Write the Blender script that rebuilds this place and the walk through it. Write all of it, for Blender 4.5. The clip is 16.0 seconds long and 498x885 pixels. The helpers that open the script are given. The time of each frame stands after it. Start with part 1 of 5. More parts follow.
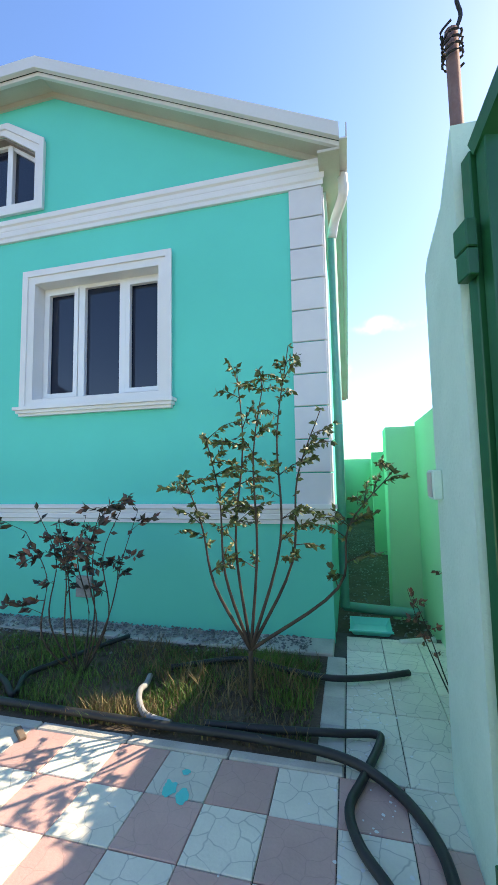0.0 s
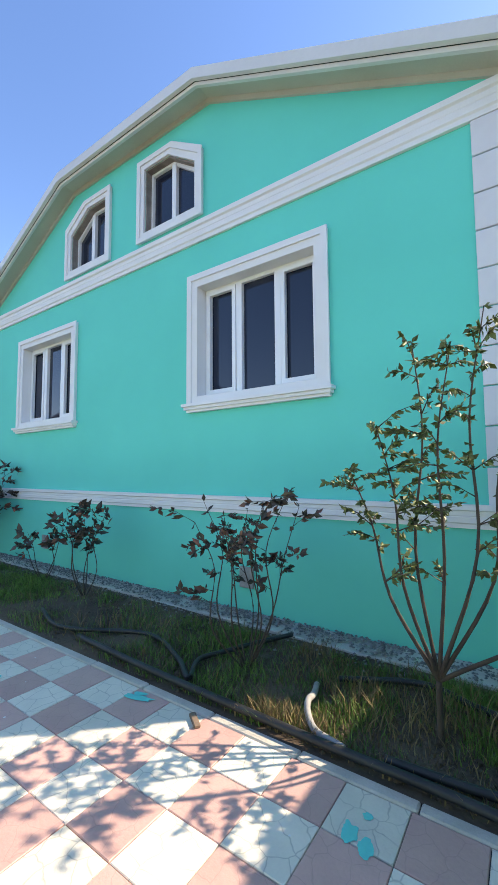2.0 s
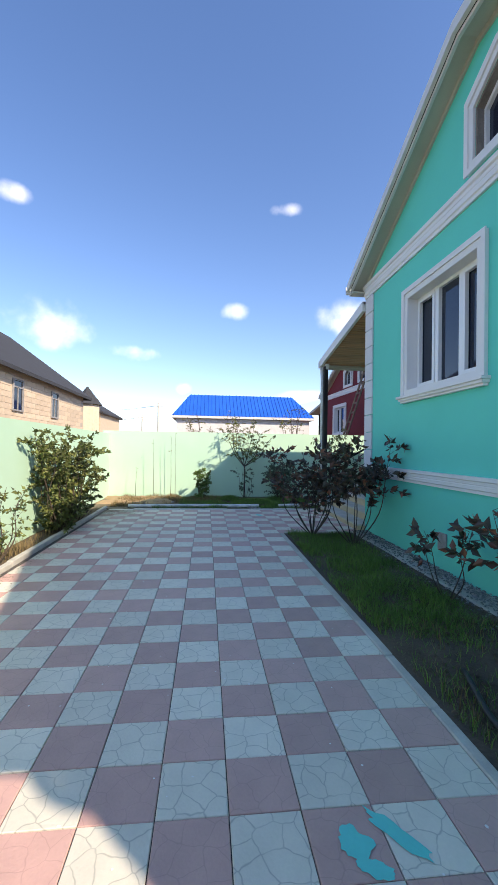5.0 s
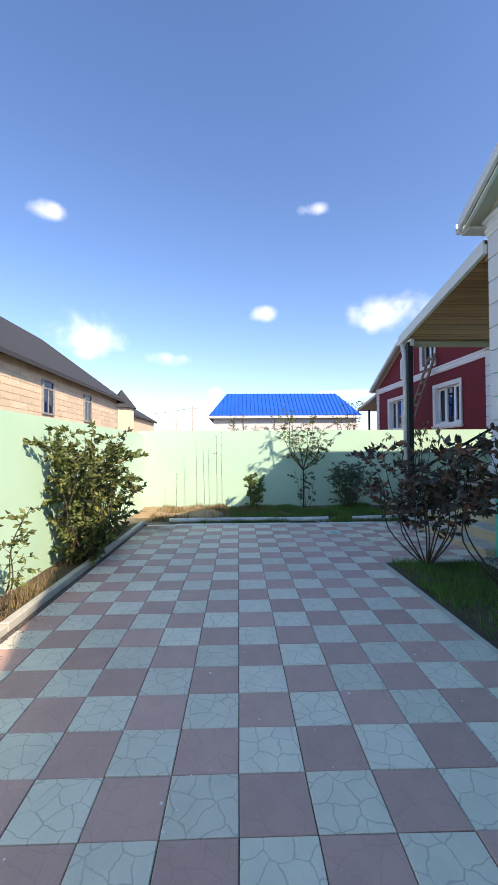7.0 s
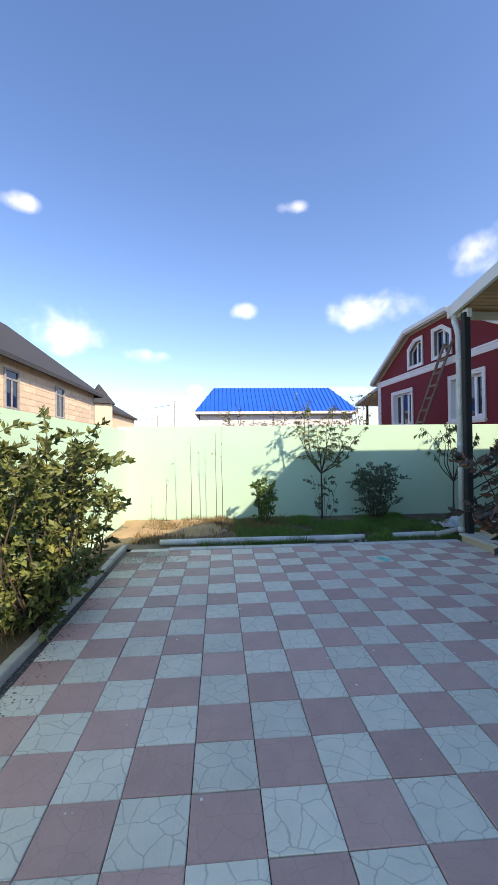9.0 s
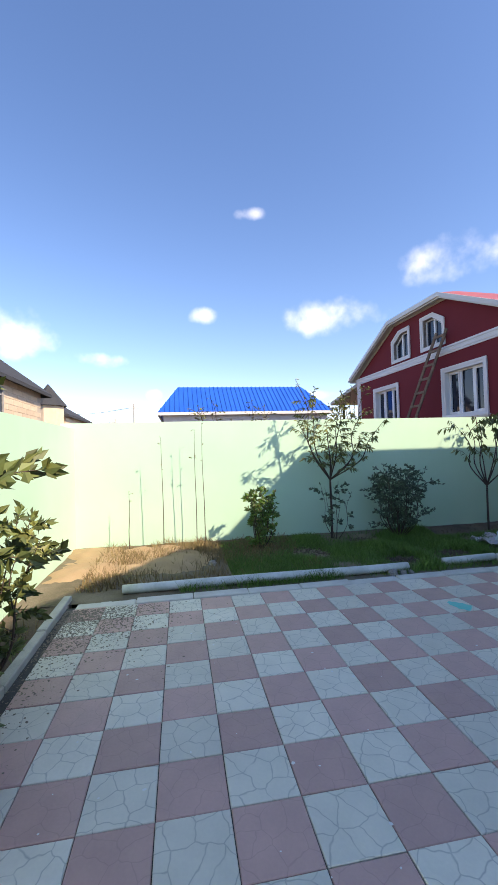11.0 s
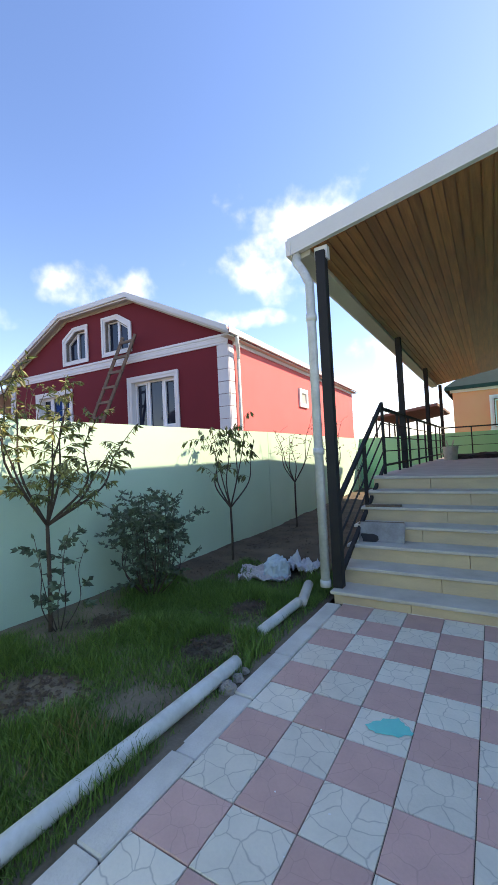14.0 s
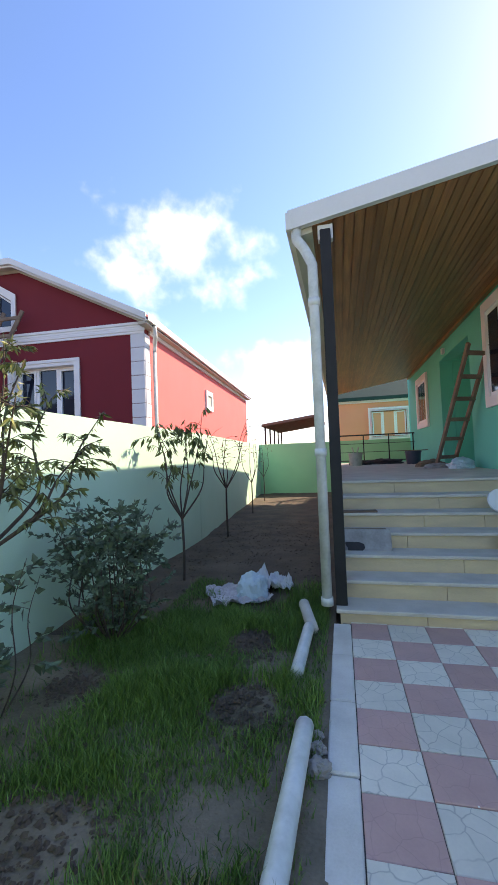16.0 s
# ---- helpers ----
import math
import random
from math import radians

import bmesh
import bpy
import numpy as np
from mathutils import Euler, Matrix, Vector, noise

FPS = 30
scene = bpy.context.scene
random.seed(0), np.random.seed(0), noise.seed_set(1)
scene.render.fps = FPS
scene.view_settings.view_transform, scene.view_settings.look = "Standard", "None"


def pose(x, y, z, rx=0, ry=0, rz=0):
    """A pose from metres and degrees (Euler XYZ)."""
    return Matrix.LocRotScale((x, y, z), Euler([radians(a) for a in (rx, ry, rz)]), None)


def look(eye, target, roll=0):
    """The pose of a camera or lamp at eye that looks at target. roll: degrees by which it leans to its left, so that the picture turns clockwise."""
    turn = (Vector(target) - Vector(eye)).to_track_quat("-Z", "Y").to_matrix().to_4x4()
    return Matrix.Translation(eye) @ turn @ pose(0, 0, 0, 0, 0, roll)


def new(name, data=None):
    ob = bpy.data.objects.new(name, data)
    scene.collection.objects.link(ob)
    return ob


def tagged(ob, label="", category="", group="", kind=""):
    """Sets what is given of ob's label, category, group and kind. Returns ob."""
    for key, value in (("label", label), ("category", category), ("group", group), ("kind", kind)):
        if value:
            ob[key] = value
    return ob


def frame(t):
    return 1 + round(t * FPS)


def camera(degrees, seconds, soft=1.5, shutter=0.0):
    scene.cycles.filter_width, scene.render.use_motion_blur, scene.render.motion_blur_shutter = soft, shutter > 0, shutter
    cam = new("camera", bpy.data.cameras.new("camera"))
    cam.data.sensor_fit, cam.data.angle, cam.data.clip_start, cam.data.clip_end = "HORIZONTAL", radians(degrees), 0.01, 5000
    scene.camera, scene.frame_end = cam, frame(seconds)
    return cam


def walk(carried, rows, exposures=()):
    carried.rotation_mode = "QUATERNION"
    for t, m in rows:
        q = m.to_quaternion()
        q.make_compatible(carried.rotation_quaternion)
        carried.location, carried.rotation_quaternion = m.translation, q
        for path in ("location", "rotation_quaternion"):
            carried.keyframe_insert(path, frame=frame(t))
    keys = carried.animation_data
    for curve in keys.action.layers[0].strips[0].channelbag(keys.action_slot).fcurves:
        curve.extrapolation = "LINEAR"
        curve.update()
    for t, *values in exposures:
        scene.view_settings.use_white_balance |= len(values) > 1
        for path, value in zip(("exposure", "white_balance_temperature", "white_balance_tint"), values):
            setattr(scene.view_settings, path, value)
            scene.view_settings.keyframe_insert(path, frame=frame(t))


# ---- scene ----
cam = camera(63.5, 16.0)
SUN_POWER, SKY_TINT = 3.3, (1.0, 0.955, 1.06, 1.0)
EXPOSURES = [(0.0, 1.45, 7700, 12), (3.0, 1.45, 7900, 15), (5.0, 0.95, 7600, 15), (9.0, 1.02, 7800, 16), (11.5, 1.05, 7900, 16), (12.5, 1.15, 8000, 17), (14.5, 1.45, 8300, 18), (15.0, 1.45, 8300, 18), (16.0, 1.45, 8100, 18)]
PATH = [
    (0, (-0.03, -0.071, 1.48), (-0.504, 1.864, 1.652), -1.0),
    (0.5, (-0.073, -0.036, 1.496), (-0.63, 1.877, 1.668), -1.2),
    (1, (-0.169, 0.012, 1.481), (-0.882, 1.872, 1.659), -1.1),
    (1.5, (-0.238, 0.05, 1.481), (-1.155, 1.819, 1.647), -0.8),
    (2, (-0.232, 0.148, 1.489), (-1.375, 1.783, 1.635), -0.4),
    (2.5, (-0.268, 0.271, 1.493), (-1.642, 1.72, 1.612), -0.0),
    (3, (-0.49, 0.413, 1.498), (-2.08, 1.622, 1.585), 0.3),
    (3.5, (-0.768, 0.564, 1.524), (-2.532, 1.505, 1.577), 0.7),
    (4, (-1.169, 0.73, 1.529), (-3.059, 1.382, 1.566), 0.9),
    (4.5, (-1.62, 0.745, 1.522), (-3.579, 1.145, 1.544), 1.2),
    (5, (-2.069, 0.772, 1.5), (-4.057, 0.982, 1.528), 0.9),
    (7.5, (-4.466, 0.136, 1.45), (-6.465, 0.187, 1.488), -0.4),
    (8, (-4.918, -0.002, 1.47), (-6.916, 0.079, 1.505), -0.6),
    (8.5, (-5.36, -0.119, 1.476), (-7.356, 0.002, 1.508), -0.7),
    (9, (-5.85, -0.172, 1.497), (-7.844, -0.025, 1.522), -0.7),
    (11.5, (-8.254, -0.504, 1.434), (-10.185, 0.012, 1.493), -2.7),
    (12, (-8.742, -0.484, 1.428), (-10.569, 0.329, 1.491), -2.8),
    (12.5, (-9.181, -0.43, 1.447), (-10.858, 0.658, 1.512), -2.9),
    (13, (-9.618, -0.401, 1.458), (-11.116, 0.922, 1.528), -2.9),
    (13.5, (-10.047, -0.361, 1.473), (-11.321, 1.179, 1.541), -2.9),
    (14, (-10.486, -0.259, 1.487), (-11.52, 1.452, 1.554), -2.8),
    (14.5, (-10.89, -0.229, 1.465), (-11.683, 1.606, 1.53), -2.5),
    (15, (-11.206, -0.135, 1.464), (-11.82, 1.767, 1.531), -2.4),
    (15.5, (-11.543, -0.035, 1.49), (-12.043, 1.9, 1.561), -2.2),
    (16, (-11.851, -0.08, 1.483), (-12.293, 1.87, 1.555), -2.2),
]
walk(cam, [(t, look(eye, target, roll)) for t, eye, target, roll in PATH], EXPOSURES)

# ---- light: clear morning sky with small clouds, one sun over the house ----
SUN_DIR = Vector((1.0, 0.94, 1.10)).normalized()
ELEV = math.asin(SUN_DIR.z)
world = bpy.data.worlds.new("sky")
scene.world = world
world.use_nodes = True
wt = world.node_tree
wt.nodes.clear()


def wn(kind, operation="", data_type="", blend_type=""):
    n = wt.nodes.new(kind)
    if operation:
        n.operation = operation
    if data_type:
        n.data_type = data_type
    if blend_type:
        n.blend_type = blend_type
    return n


w_out, w_bg = wn("ShaderNodeOutputWorld"), wn("ShaderNodeBackground")
sky = wn("ShaderNodeTexSky")
sky.sky_type, sky.sun_disc, sky.sun_elevation, sky.sun_rotation = "NISHITA", False, ELEV, math.atan2(SUN_DIR.x, SUN_DIR.y)
sky.air_density, sky.dust_density, sky.ozone_density = 1.0, 0.35, 3.5
w_bg.inputs["Strength"].default_value = 0.14
coord = wn("ShaderNodeTexCoord")
# clouds: azimuth, elevation, half width and half height in degrees
CLOUDS = [(-159.1, 15.3, 4.8, 3.1), (176.1, 18.6, 2.1, 1.3), (-169.4, 12.6, 3.6, 1.2), (168.9, 30.8, 2.2, 0.9),
          (-177, 8.1, 1.6, 1.0), (159.4, 18, 7.7, 2.4), (140.7, 22.4, 6.9, 3.4), (117.3, 30.5, 6.5, 2.3),
          (111.6, 27.2, 13, 7.0), (98.4, 13.3, 9.7, 3.2), (101, 8, 4.8, 2.8), (83.7, 19.8, 4.8, 1.3), (-154.8, 28.4, 2, 1.1),
          (165, 7.5, 7, 0.9), (122, 19, 8, 1.6)]
wig = wn("ShaderNodeTexNoise")
wig.inputs["Scale"].default_value, wig.inputs["Detail"].default_value = 11.0, 7.0
wt.links.new(coord.outputs["Generated"], wig.inputs["Vector"])
total = None
for az, el, hw, hh in CLOUDS:
    a, e = radians(az), radians(el)
    centre = Vector((math.cos(a) * math.cos(e), math.sin(a) * math.cos(e), math.sin(e)))
    side = Vector((-math.sin(a), math.cos(a), 0))
    up = centre.cross(side)
    terms = []
    for axis, half in ((side, hw), (up, hh)):
        d = wn("ShaderNodeVectorMath", operation="DOT_PRODUCT")
        d.inputs[1].default_value = axis / math.sin(radians(half))
        wt.links.new(coord.outputs["Generated"], d.inputs[0])
        p = wn("ShaderNodeMath", operation="MULTIPLY")
        wt.links.new(d.outputs["Value"], p.inputs[0])
        wt.links.new(d.outputs["Value"], p.inputs[1])
        terms.append(p)
    s1 = wn("ShaderNodeMath", operation="ADD")
    wt.links.new(terms[0].outputs[0], s1.inputs[0])
    wt.links.new(terms[1].outputs[0], s1.inputs[1])
    front = wn("ShaderNodeVectorMath", operation="DOT_PRODUCT")
    front.inputs[1].default_value = centre
    wt.links.new(coord.outputs["Generated"], front.inputs[0])
    back = wn("ShaderNodeMath", operation="LESS_THAN")
    back.inputs[1].default_value = 0.0
    wt.links.new(front.outputs["Value"], back.inputs[0])
    m = wn("ShaderNodeMath", operation="MULTIPLY_ADD")
    m.inputs[1].default_value = 1000.0
    wt.links.new(back.outputs[0], m.inputs[0])
    wt.links.new(s1.outputs[0], m.inputs[2])
    neg = wn("ShaderNodeMath", operation="SUBTRACT")
    neg.inputs[0].default_value = 1.0
    wt.links.new(m.outputs[0], neg.inputs[1])
    if total is None:
        total = neg
    else:
        mx = wn("ShaderNodeMath", operation="MAXIMUM")
        wt.links.new(total.outputs[0], mx.inputs[0])
        wt.links.new(neg.outputs[0], mx.inputs[1])
        total = mx
grain = wn("ShaderNodeMath", operation="MULTIPLY_ADD")
grain.inputs[1].default_value, grain.inputs[2].default_value = 4.4, -2.3
wt.links.new(wig.outputs["Fac"], grain.inputs[0])
mass = wn("ShaderNodeMath", operation="ADD")
wt.links.new(total.outputs[0], mass.inputs[0])
wt.links.new(grain.outputs[0], mass.inputs[1])
ramp = wn("ShaderNodeMapRange")
ramp.interpolation_type = "SMOOTHSTEP"
ramp.inputs["From Min"].default_value, ramp.inputs["From Max"].default_value = -0.1, 2.6
ramp.inputs["To Max"].default_value = 0.78
wt.links.new(mass.outputs[0], ramp.inputs["Value"])
mix = wn("ShaderNodeMix", data_type="RGBA")
mix.inputs["B"].default_value = (9.0, 9.3, 10.0, 1)
wt.links.new(ramp.outputs[0], mix.inputs["Factor"])
tint = wn("ShaderNodeMix", data_type="RGBA", blend_type="MULTIPLY")
tint.inputs["Factor"].default_value = 1.0
tint.inputs["B"].default_value = SKY_TINT
deep = wn("ShaderNodeHueSaturation")
deep.inputs["Saturation"].default_value = 1.14
wt.links.new(sky.outputs[0], deep.inputs["Color"])
wt.links.new(deep.outputs["Color"], tint.inputs["A"])
wt.links.new(tint.outputs["Result"], mix.inputs["A"])
wt.links.new(mix.outputs["Result"], w_bg.inputs["Color"])
wt.links.new(w_bg.outputs[0], w_out.inputs["Surface"])
sun = new("sun", bpy.data.lights.new("sun", "SUN"))
sun.data.energy, sun.data.angle, sun.data.color = SUN_POWER, radians(0.6), (1.0, 0.93, 0.82)
sun.matrix_world = look(SUN_DIR * 60, (0, 0, 0))


# ---- materials ----
def material(name, colour, rough=0.6, second=None, scale=3.0, grain=40.0, bump=0.15, spots=0.0, metal=0.0, vary=0.0, island=0.0, stretch=(1, 1, 1)):
    """Two-scale noise between two colours, fine bump, optional variation per object or per island."""
    m = bpy.data.materials.new(name)
    m.use_nodes = True
    t = m.node_tree
    b = t.nodes["Principled BSDF"]
    b.inputs["Roughness"].default_value, b.inputs["Metallic"].default_value = rough, metal
    second = second or tuple(c * 0.8 for c in colour)
    tc = t.nodes.new("ShaderNodeTexCoord")
    mp = t.nodes.new("ShaderNodeMapping")
    mp.inputs["Scale"].default_value = stretch
    t.links.new(tc.outputs["Object"], mp.inputs["Vector"])
    n1, n2 = t.nodes.new("ShaderNodeTexNoise"), t.nodes.new("ShaderNodeTexNoise")
    n1.inputs["Scale"].default_value, n1.inputs["Detail"].default_value = scale, 6.0
    n2.inputs["Scale"].default_value, n2.inputs["Detail"].default_value = grain, 4.0
    for n in (n1, n2):
        t.links.new(mp.outputs[0], n.inputs["Vector"])
    add = t.nodes.new("ShaderNodeMath")
    add.operation = "MULTIPLY_ADD"
    add.inputs[1].default_value = 0.35
    t.links.new(n2.outputs["Fac"], add.inputs[0])
    t.links.new(n1.outputs["Fac"], add.inputs[2])
    r = t.nodes.new("ShaderNodeMapRange")
    r.inputs["From Min"].default_value, r.inputs["From Max"].default_value = 0.45, 0.92
    t.links.new(add.outputs[0], r.inputs["Value"])
    mx = t.nodes.new("ShaderNodeMix")
    mx.data_type = "RGBA"
    mx.inputs["A"].default_value, mx.inputs["B"].default_value = (*colour, 1), (*second, 1)
    t.links.new(r.outputs[0], mx.inputs["Factor"])
    out = mx.outputs["Result"]
    if vary or island:
        hsv = t.nodes.new("ShaderNodeHueSaturation")
        g = t.nodes.new("ShaderNodeObjectInfo" if vary else "ShaderNodeNewGeometry")
        v = t.nodes.new("ShaderNodeMapRange")
        amount = vary or island
        v.inputs["To Min"].default_value, v.inputs["To Max"].default_value = 1 - amount, 1 + amount
        t.links.new(g.outputs["Random" if vary else "Random Per Island"], v.inputs["Value"])
        t.links.new(v.outputs[0], hsv.inputs["Value"])
        t.links.new(out, hsv.inputs["Color"])
        out = hsv.outputs["Color"]
    t.links.new(out, b.inputs["Base Color"])
    if bump:
        bp = t.nodes.new("ShaderNodeBump")
        bp.inputs["Strength"].default_value, bp.inputs["Distance"].default_value = bump, 0.01
        t.links.new(n2.outputs["Fac"], bp.inputs["Height"])
        t.links.new(bp.outputs[0], b.inputs["Normal"])
    return m


def flagstone(name, base, second, line, width, strength, island=False):
    """Cast paving tile with pressed crazy-paving joints."""
    m = material(name, base, 0.55, second, 5.0, 60.0, 0.2, vary=0.0 if island else 0.1, island=0.1 if island else 0.0)
    t = m.node_tree
    b = t.nodes["Principled BSDF"]
    src = b.inputs["Base Color"].links[0].from_socket
    tc = t.nodes.new("ShaderNodeTexCoord")
    off = t.nodes.new("ShaderNodeVectorMath")
    off.operation = "ADD"
    t.links.new(tc.outputs["Object"], off.inputs[0])
    if not island:
        oi = t.nodes.new("ShaderNodeObjectInfo")
        sc = t.nodes.new("ShaderNodeMath")
        sc.operation = "MULTIPLY"
        sc.inputs[1].default_value = 37.0
        t.links.new(oi.outputs["Random"], sc.inputs[0])
        t.links.new(sc.outputs[0], off.inputs[1])
    warp = t.nodes.new("ShaderNodeTexNoise")
    warp.inputs["Scale"].default_value = 9.0
    t.links.new(off.outputs[0], warp.inputs["Vector"])
    wv = t.nodes.new("ShaderNodeVectorMath")
    wv.operation = "MULTIPLY_ADD"
    wv.inputs[1].default_value = (0.07, 0.07, 0.0)
    t.links.new(warp.outputs["Color"], wv.inputs[0])
    t.links.new(off.outputs[0], wv.inputs[2])
    vo = t.nodes.new("ShaderNodeTexVoronoi")
    vo.feature, vo.voronoi_dimensions = "DISTANCE_TO_EDGE", "2D"
    vo.inputs["Scale"].default_value = 9.5
    t.links.new(wv.outputs[0], vo.inputs["Vector"])
    r = t.nodes.new("ShaderNodeMapRange")
    r.inputs["From Min"].default_value, r.inputs["From Max"].default_value = 0.0, width
    r.inputs["To Min"].default_value, r.inputs["To Max"].default_value = strength, 0.0
    t.links.new(vo.outputs["Distance"], r.inputs["Value"])
    fade = t.nodes.new("ShaderNodeTexNoise")
    fade.inputs["Scale"].default_value = 6.0
    t.links.new(off.outputs[0], fade.inputs["Vector"])
    fr = t.nodes.new("ShaderNodeMapRange")
    fr.inputs["From Min"].default_value, fr.inputs["From Max"].default_value = 0.2, 0.45
    t.links.new(fade.outputs["Fac"], fr.inputs["Value"])
    mu = t.nodes.new("ShaderNodeMath")
    mu.operation = "MULTIPLY"
    t.links.new(r.outputs[0], mu.inputs[0])
    t.links.new(fr.outputs[0], mu.inputs[1])
    mx = t.nodes.new("ShaderNodeMix")
    mx.data_type = "RGBA"
    mx.inputs["B"].default_value = (*line, 1)
    t.links.new(mu.outputs[0], mx.inputs["Factor"])
    t.links.new(src, mx.inputs["A"])
    t.links.new(mx.outputs["Result"], b.inputs["Base Color"])
    bp = t.nodes.new("ShaderNodeBump")
    bp.inputs["Strength"].default_value, bp.inputs["Distance"].default_value = 0.35, 0.004
    bp.invert = True
    t.links.new(mu.outputs[0], bp.inputs["Height"])
    old = b.inputs["Normal"].links[0].from_node
    t.links.new(bp.outputs[0], old.inputs["Normal"])
    return m


def glass(name, tint):
    m = bpy.data.materials.new(name)
    m.use_nodes = True
    b = m.node_tree.nodes["Principled BSDF"]
    b.inputs["Base Color"].default_value = (*tint, 1)
    b.inputs["Roughness"].default_value, b.inputs["IOR"].default_value = 0.04, 1.5
    return m


TEAL = material("teal_plaster", (0.085, 0.68, 0.55), 0.85, (0.075, 0.62, 0.50), 0.8, 220, 0.12)
GREENISH = material("sea_green_plaster", (0.11, 0.60, 0.46), 0.85, (0.10, 0.54, 0.41), 0.8, 220, 0.12)
WHITE = material("white_trim_paint", (0.80, 0.79, 0.78), 0.6, (0.74, 0.73, 0.71), 2.0, 90, 0.08)
QUOIN = material("white_textured_block", (0.74, 0.73, 0.74), 0.9, (0.66, 0.65, 0.66), 3.0, 300, 0.35, vary=0.03)
PVC = material("white_window_plastic", (0.82, 0.82, 0.82), 0.3, (0.79, 0.79, 0.78), 2, 30, 0.0)
FASCIA = material("white_roof_metal", (0.72, 0.71, 0.68), 0.45, (0.66, 0.65, 0.61), 1.2, 40, 0.05)
SOFFIT = material("beige_soffit_paint", (0.55, 0.52, 0.44), 0.7, (0.47, 0.44, 0.36), 1.5, 60, 0.1)
REVEAL = material("raw_brown_render", (0.16, 0.13, 0.11), 0.95, (0.3, 0.27, 0.24), 6, 60, 0.6)
PANE = glass("dark_window_glass", (0.012, 0.018, 0.035))
PANE_GREEN = glass("green_tinted_glass", (0.02, 0.20, 0.16))
CURTAIN = material("grey_curtain", (0.25, 0.27, 0.30), 0.9, (0.16, 0.17, 0.2), 4, 50, 0.1, stretch=(6, 1, 0.3))
ROOF_DARK = material("dark_roof_metal", (0.035, 0.035, 0.038), 0.85, (0.04, 0.045, 0.05), 3, 60, 0.1)
ROOF_GREEN = material("dark_green_roof_metal", (0.012, 0.06, 0.045), 0.85, (0.01, 0.045, 0.035), 3, 60, 0.1)
ROOF_BLUE = material("blue_roof_metal", (0.012, 0.13, 0.62), 0.35, (0.01, 0.11, 0.52), 1, 50, 0.05)
ROOF_RED = material("red_roof_metal", (0.42, 0.10, 0.09), 0.5, (0.36, 0.08, 0.08), 1, 50, 0.05)
MINT = material("mint_fence_paint", (0.52, 0.74, 0.56), 0.9, (0.46, 0.69, 0.51), 1.1, 120, 0.2)
MINT_DEEP = material("green_fence_paint", (0.34, 0.72, 0.44), 0.9, (0.28, 0.66, 0.38), 1.1, 120, 0.2)
PALE_WALL = material("pale_green_rough_wall", (0.60, 0.78, 0.68), 0.9, (0.50, 0.70, 0.60), 4, 60, 0.5)
# neighbour's red plaster twice: shade baked into the dark one, sunlight into the bright
RED_SHADED = material("red_plaster_shaded", (0.20, 0.018, 0.026), 0.9, (0.175, 0.016, 0.023), 1, 200, 0.1)
RED_SUNLIT = material("red_plaster_sunlit", (0.74, 0.165, 0.155), 0.9, (0.70, 0.15, 0.14), 1, 200, 0.1)
ORANGE = material("orange_plaster", (0.84, 0.38, 0.21), 0.9, (0.80, 0.35, 0.19), 1, 200, 0.1)
BLOCK = material("beige_limestone_block", (0.70, 0.56, 0.40), 0.9, (0.60, 0.47, 0.33), 6, 60, 0.3, vary=0.10)
MORTAR = material("pale_mortar", (0.55, 0.47, 0.37), 0.95)
STUCCO = material("white_stucco", (0.74, 0.74, 0.72), 0.9)
TILE_PALE = flagstone("pale_grey_green_paving", (0.80, 0.745, 0.625), (0.68, 0.64, 0.54), (0.10, 0.115, 0.11), 0.04, 0.42)
TILE_PINK = flagstone("dusty_pink_paving", (0.64, 0.39, 0.34), (0.54, 0.33, 0.29), (0.16, 0.09, 0.09), 0.03, 0.2)
TILE_PALE_FAR = flagstone("pale_paving_rest", (0.80, 0.745, 0.625), (0.68, 0.64, 0.54), (0.10, 0.115, 0.11), 0.04, 0.42, True)
TILE_PINK_FAR = flagstone("pink_paving_rest", (0.64, 0.39, 0.34), (0.54, 0.33, 0.29), (0.16, 0.09, 0.09), 0.03, 0.2, True)
JOINT = material("dark_joint_sand", (0.07, 0.065, 0.06), 0.95, (0.11, 0.10, 0.09), 8, 120, 0.4)
CONCRETE = material("pale_concrete", (0.58, 0.555, 0.49), 0.9, (0.40, 0.38, 0.335), 5, 90, 0.4)
KERB = material("worn_white_kerb", (0.72, 0.69, 0.62), 0.9, (0.56, 0.53, 0.47), 5, 90, 0.4)
DUST = material("trodden_dry_earth", (0.30, 0.25, 0.19), 1.0, (0.20, 0.165, 0.125), 6, 60, 0.6)
SOIL = material("dry_soil", (0.145, 0.10, 0.066), 1.0, (0.055, 0.042, 0.03), 2.2, 45, 0.9)
SAND = material("sandy_ground", (0.42, 0.29, 0.17), 1.0, (0.34, 0.23, 0.13), 3, 60, 0.8)
TURF = material("soil_under_grass", (0.10, 0.085, 0.05), 1.0, (0.24, 0.19, 0.135), 2.6, 50, 0.9)
PEBBLE = material("grey_gravel", (0.22, 0.22, 0.21), 0.9, (0.14, 0.14, 0.135), 8, 80, 0.3, island=0.4)
GRASS = material("green_grass", (0.13, 0.24, 0.04), 0.65, (0.075, 0.16, 0.025), 1.2, 30, 0.0, island=0.45)
STRAW = material("dry_grass", (0.26, 0.19, 0.085), 0.8, (0.17, 0.12, 0.055), 2, 30, 0.0, island=0.35)
STEEL_BLACK = material("black_painted_steel", (0.01, 0.01, 0.011), 0.75, (0.02, 0.02, 0.02), 5, 60, 0.05)
GATE_GREEN = material("dark_green_gate_paint", (0.008, 0.10, 0.035), 0.35, (0.007, 0.085, 0.03), 2, 40, 0.05)
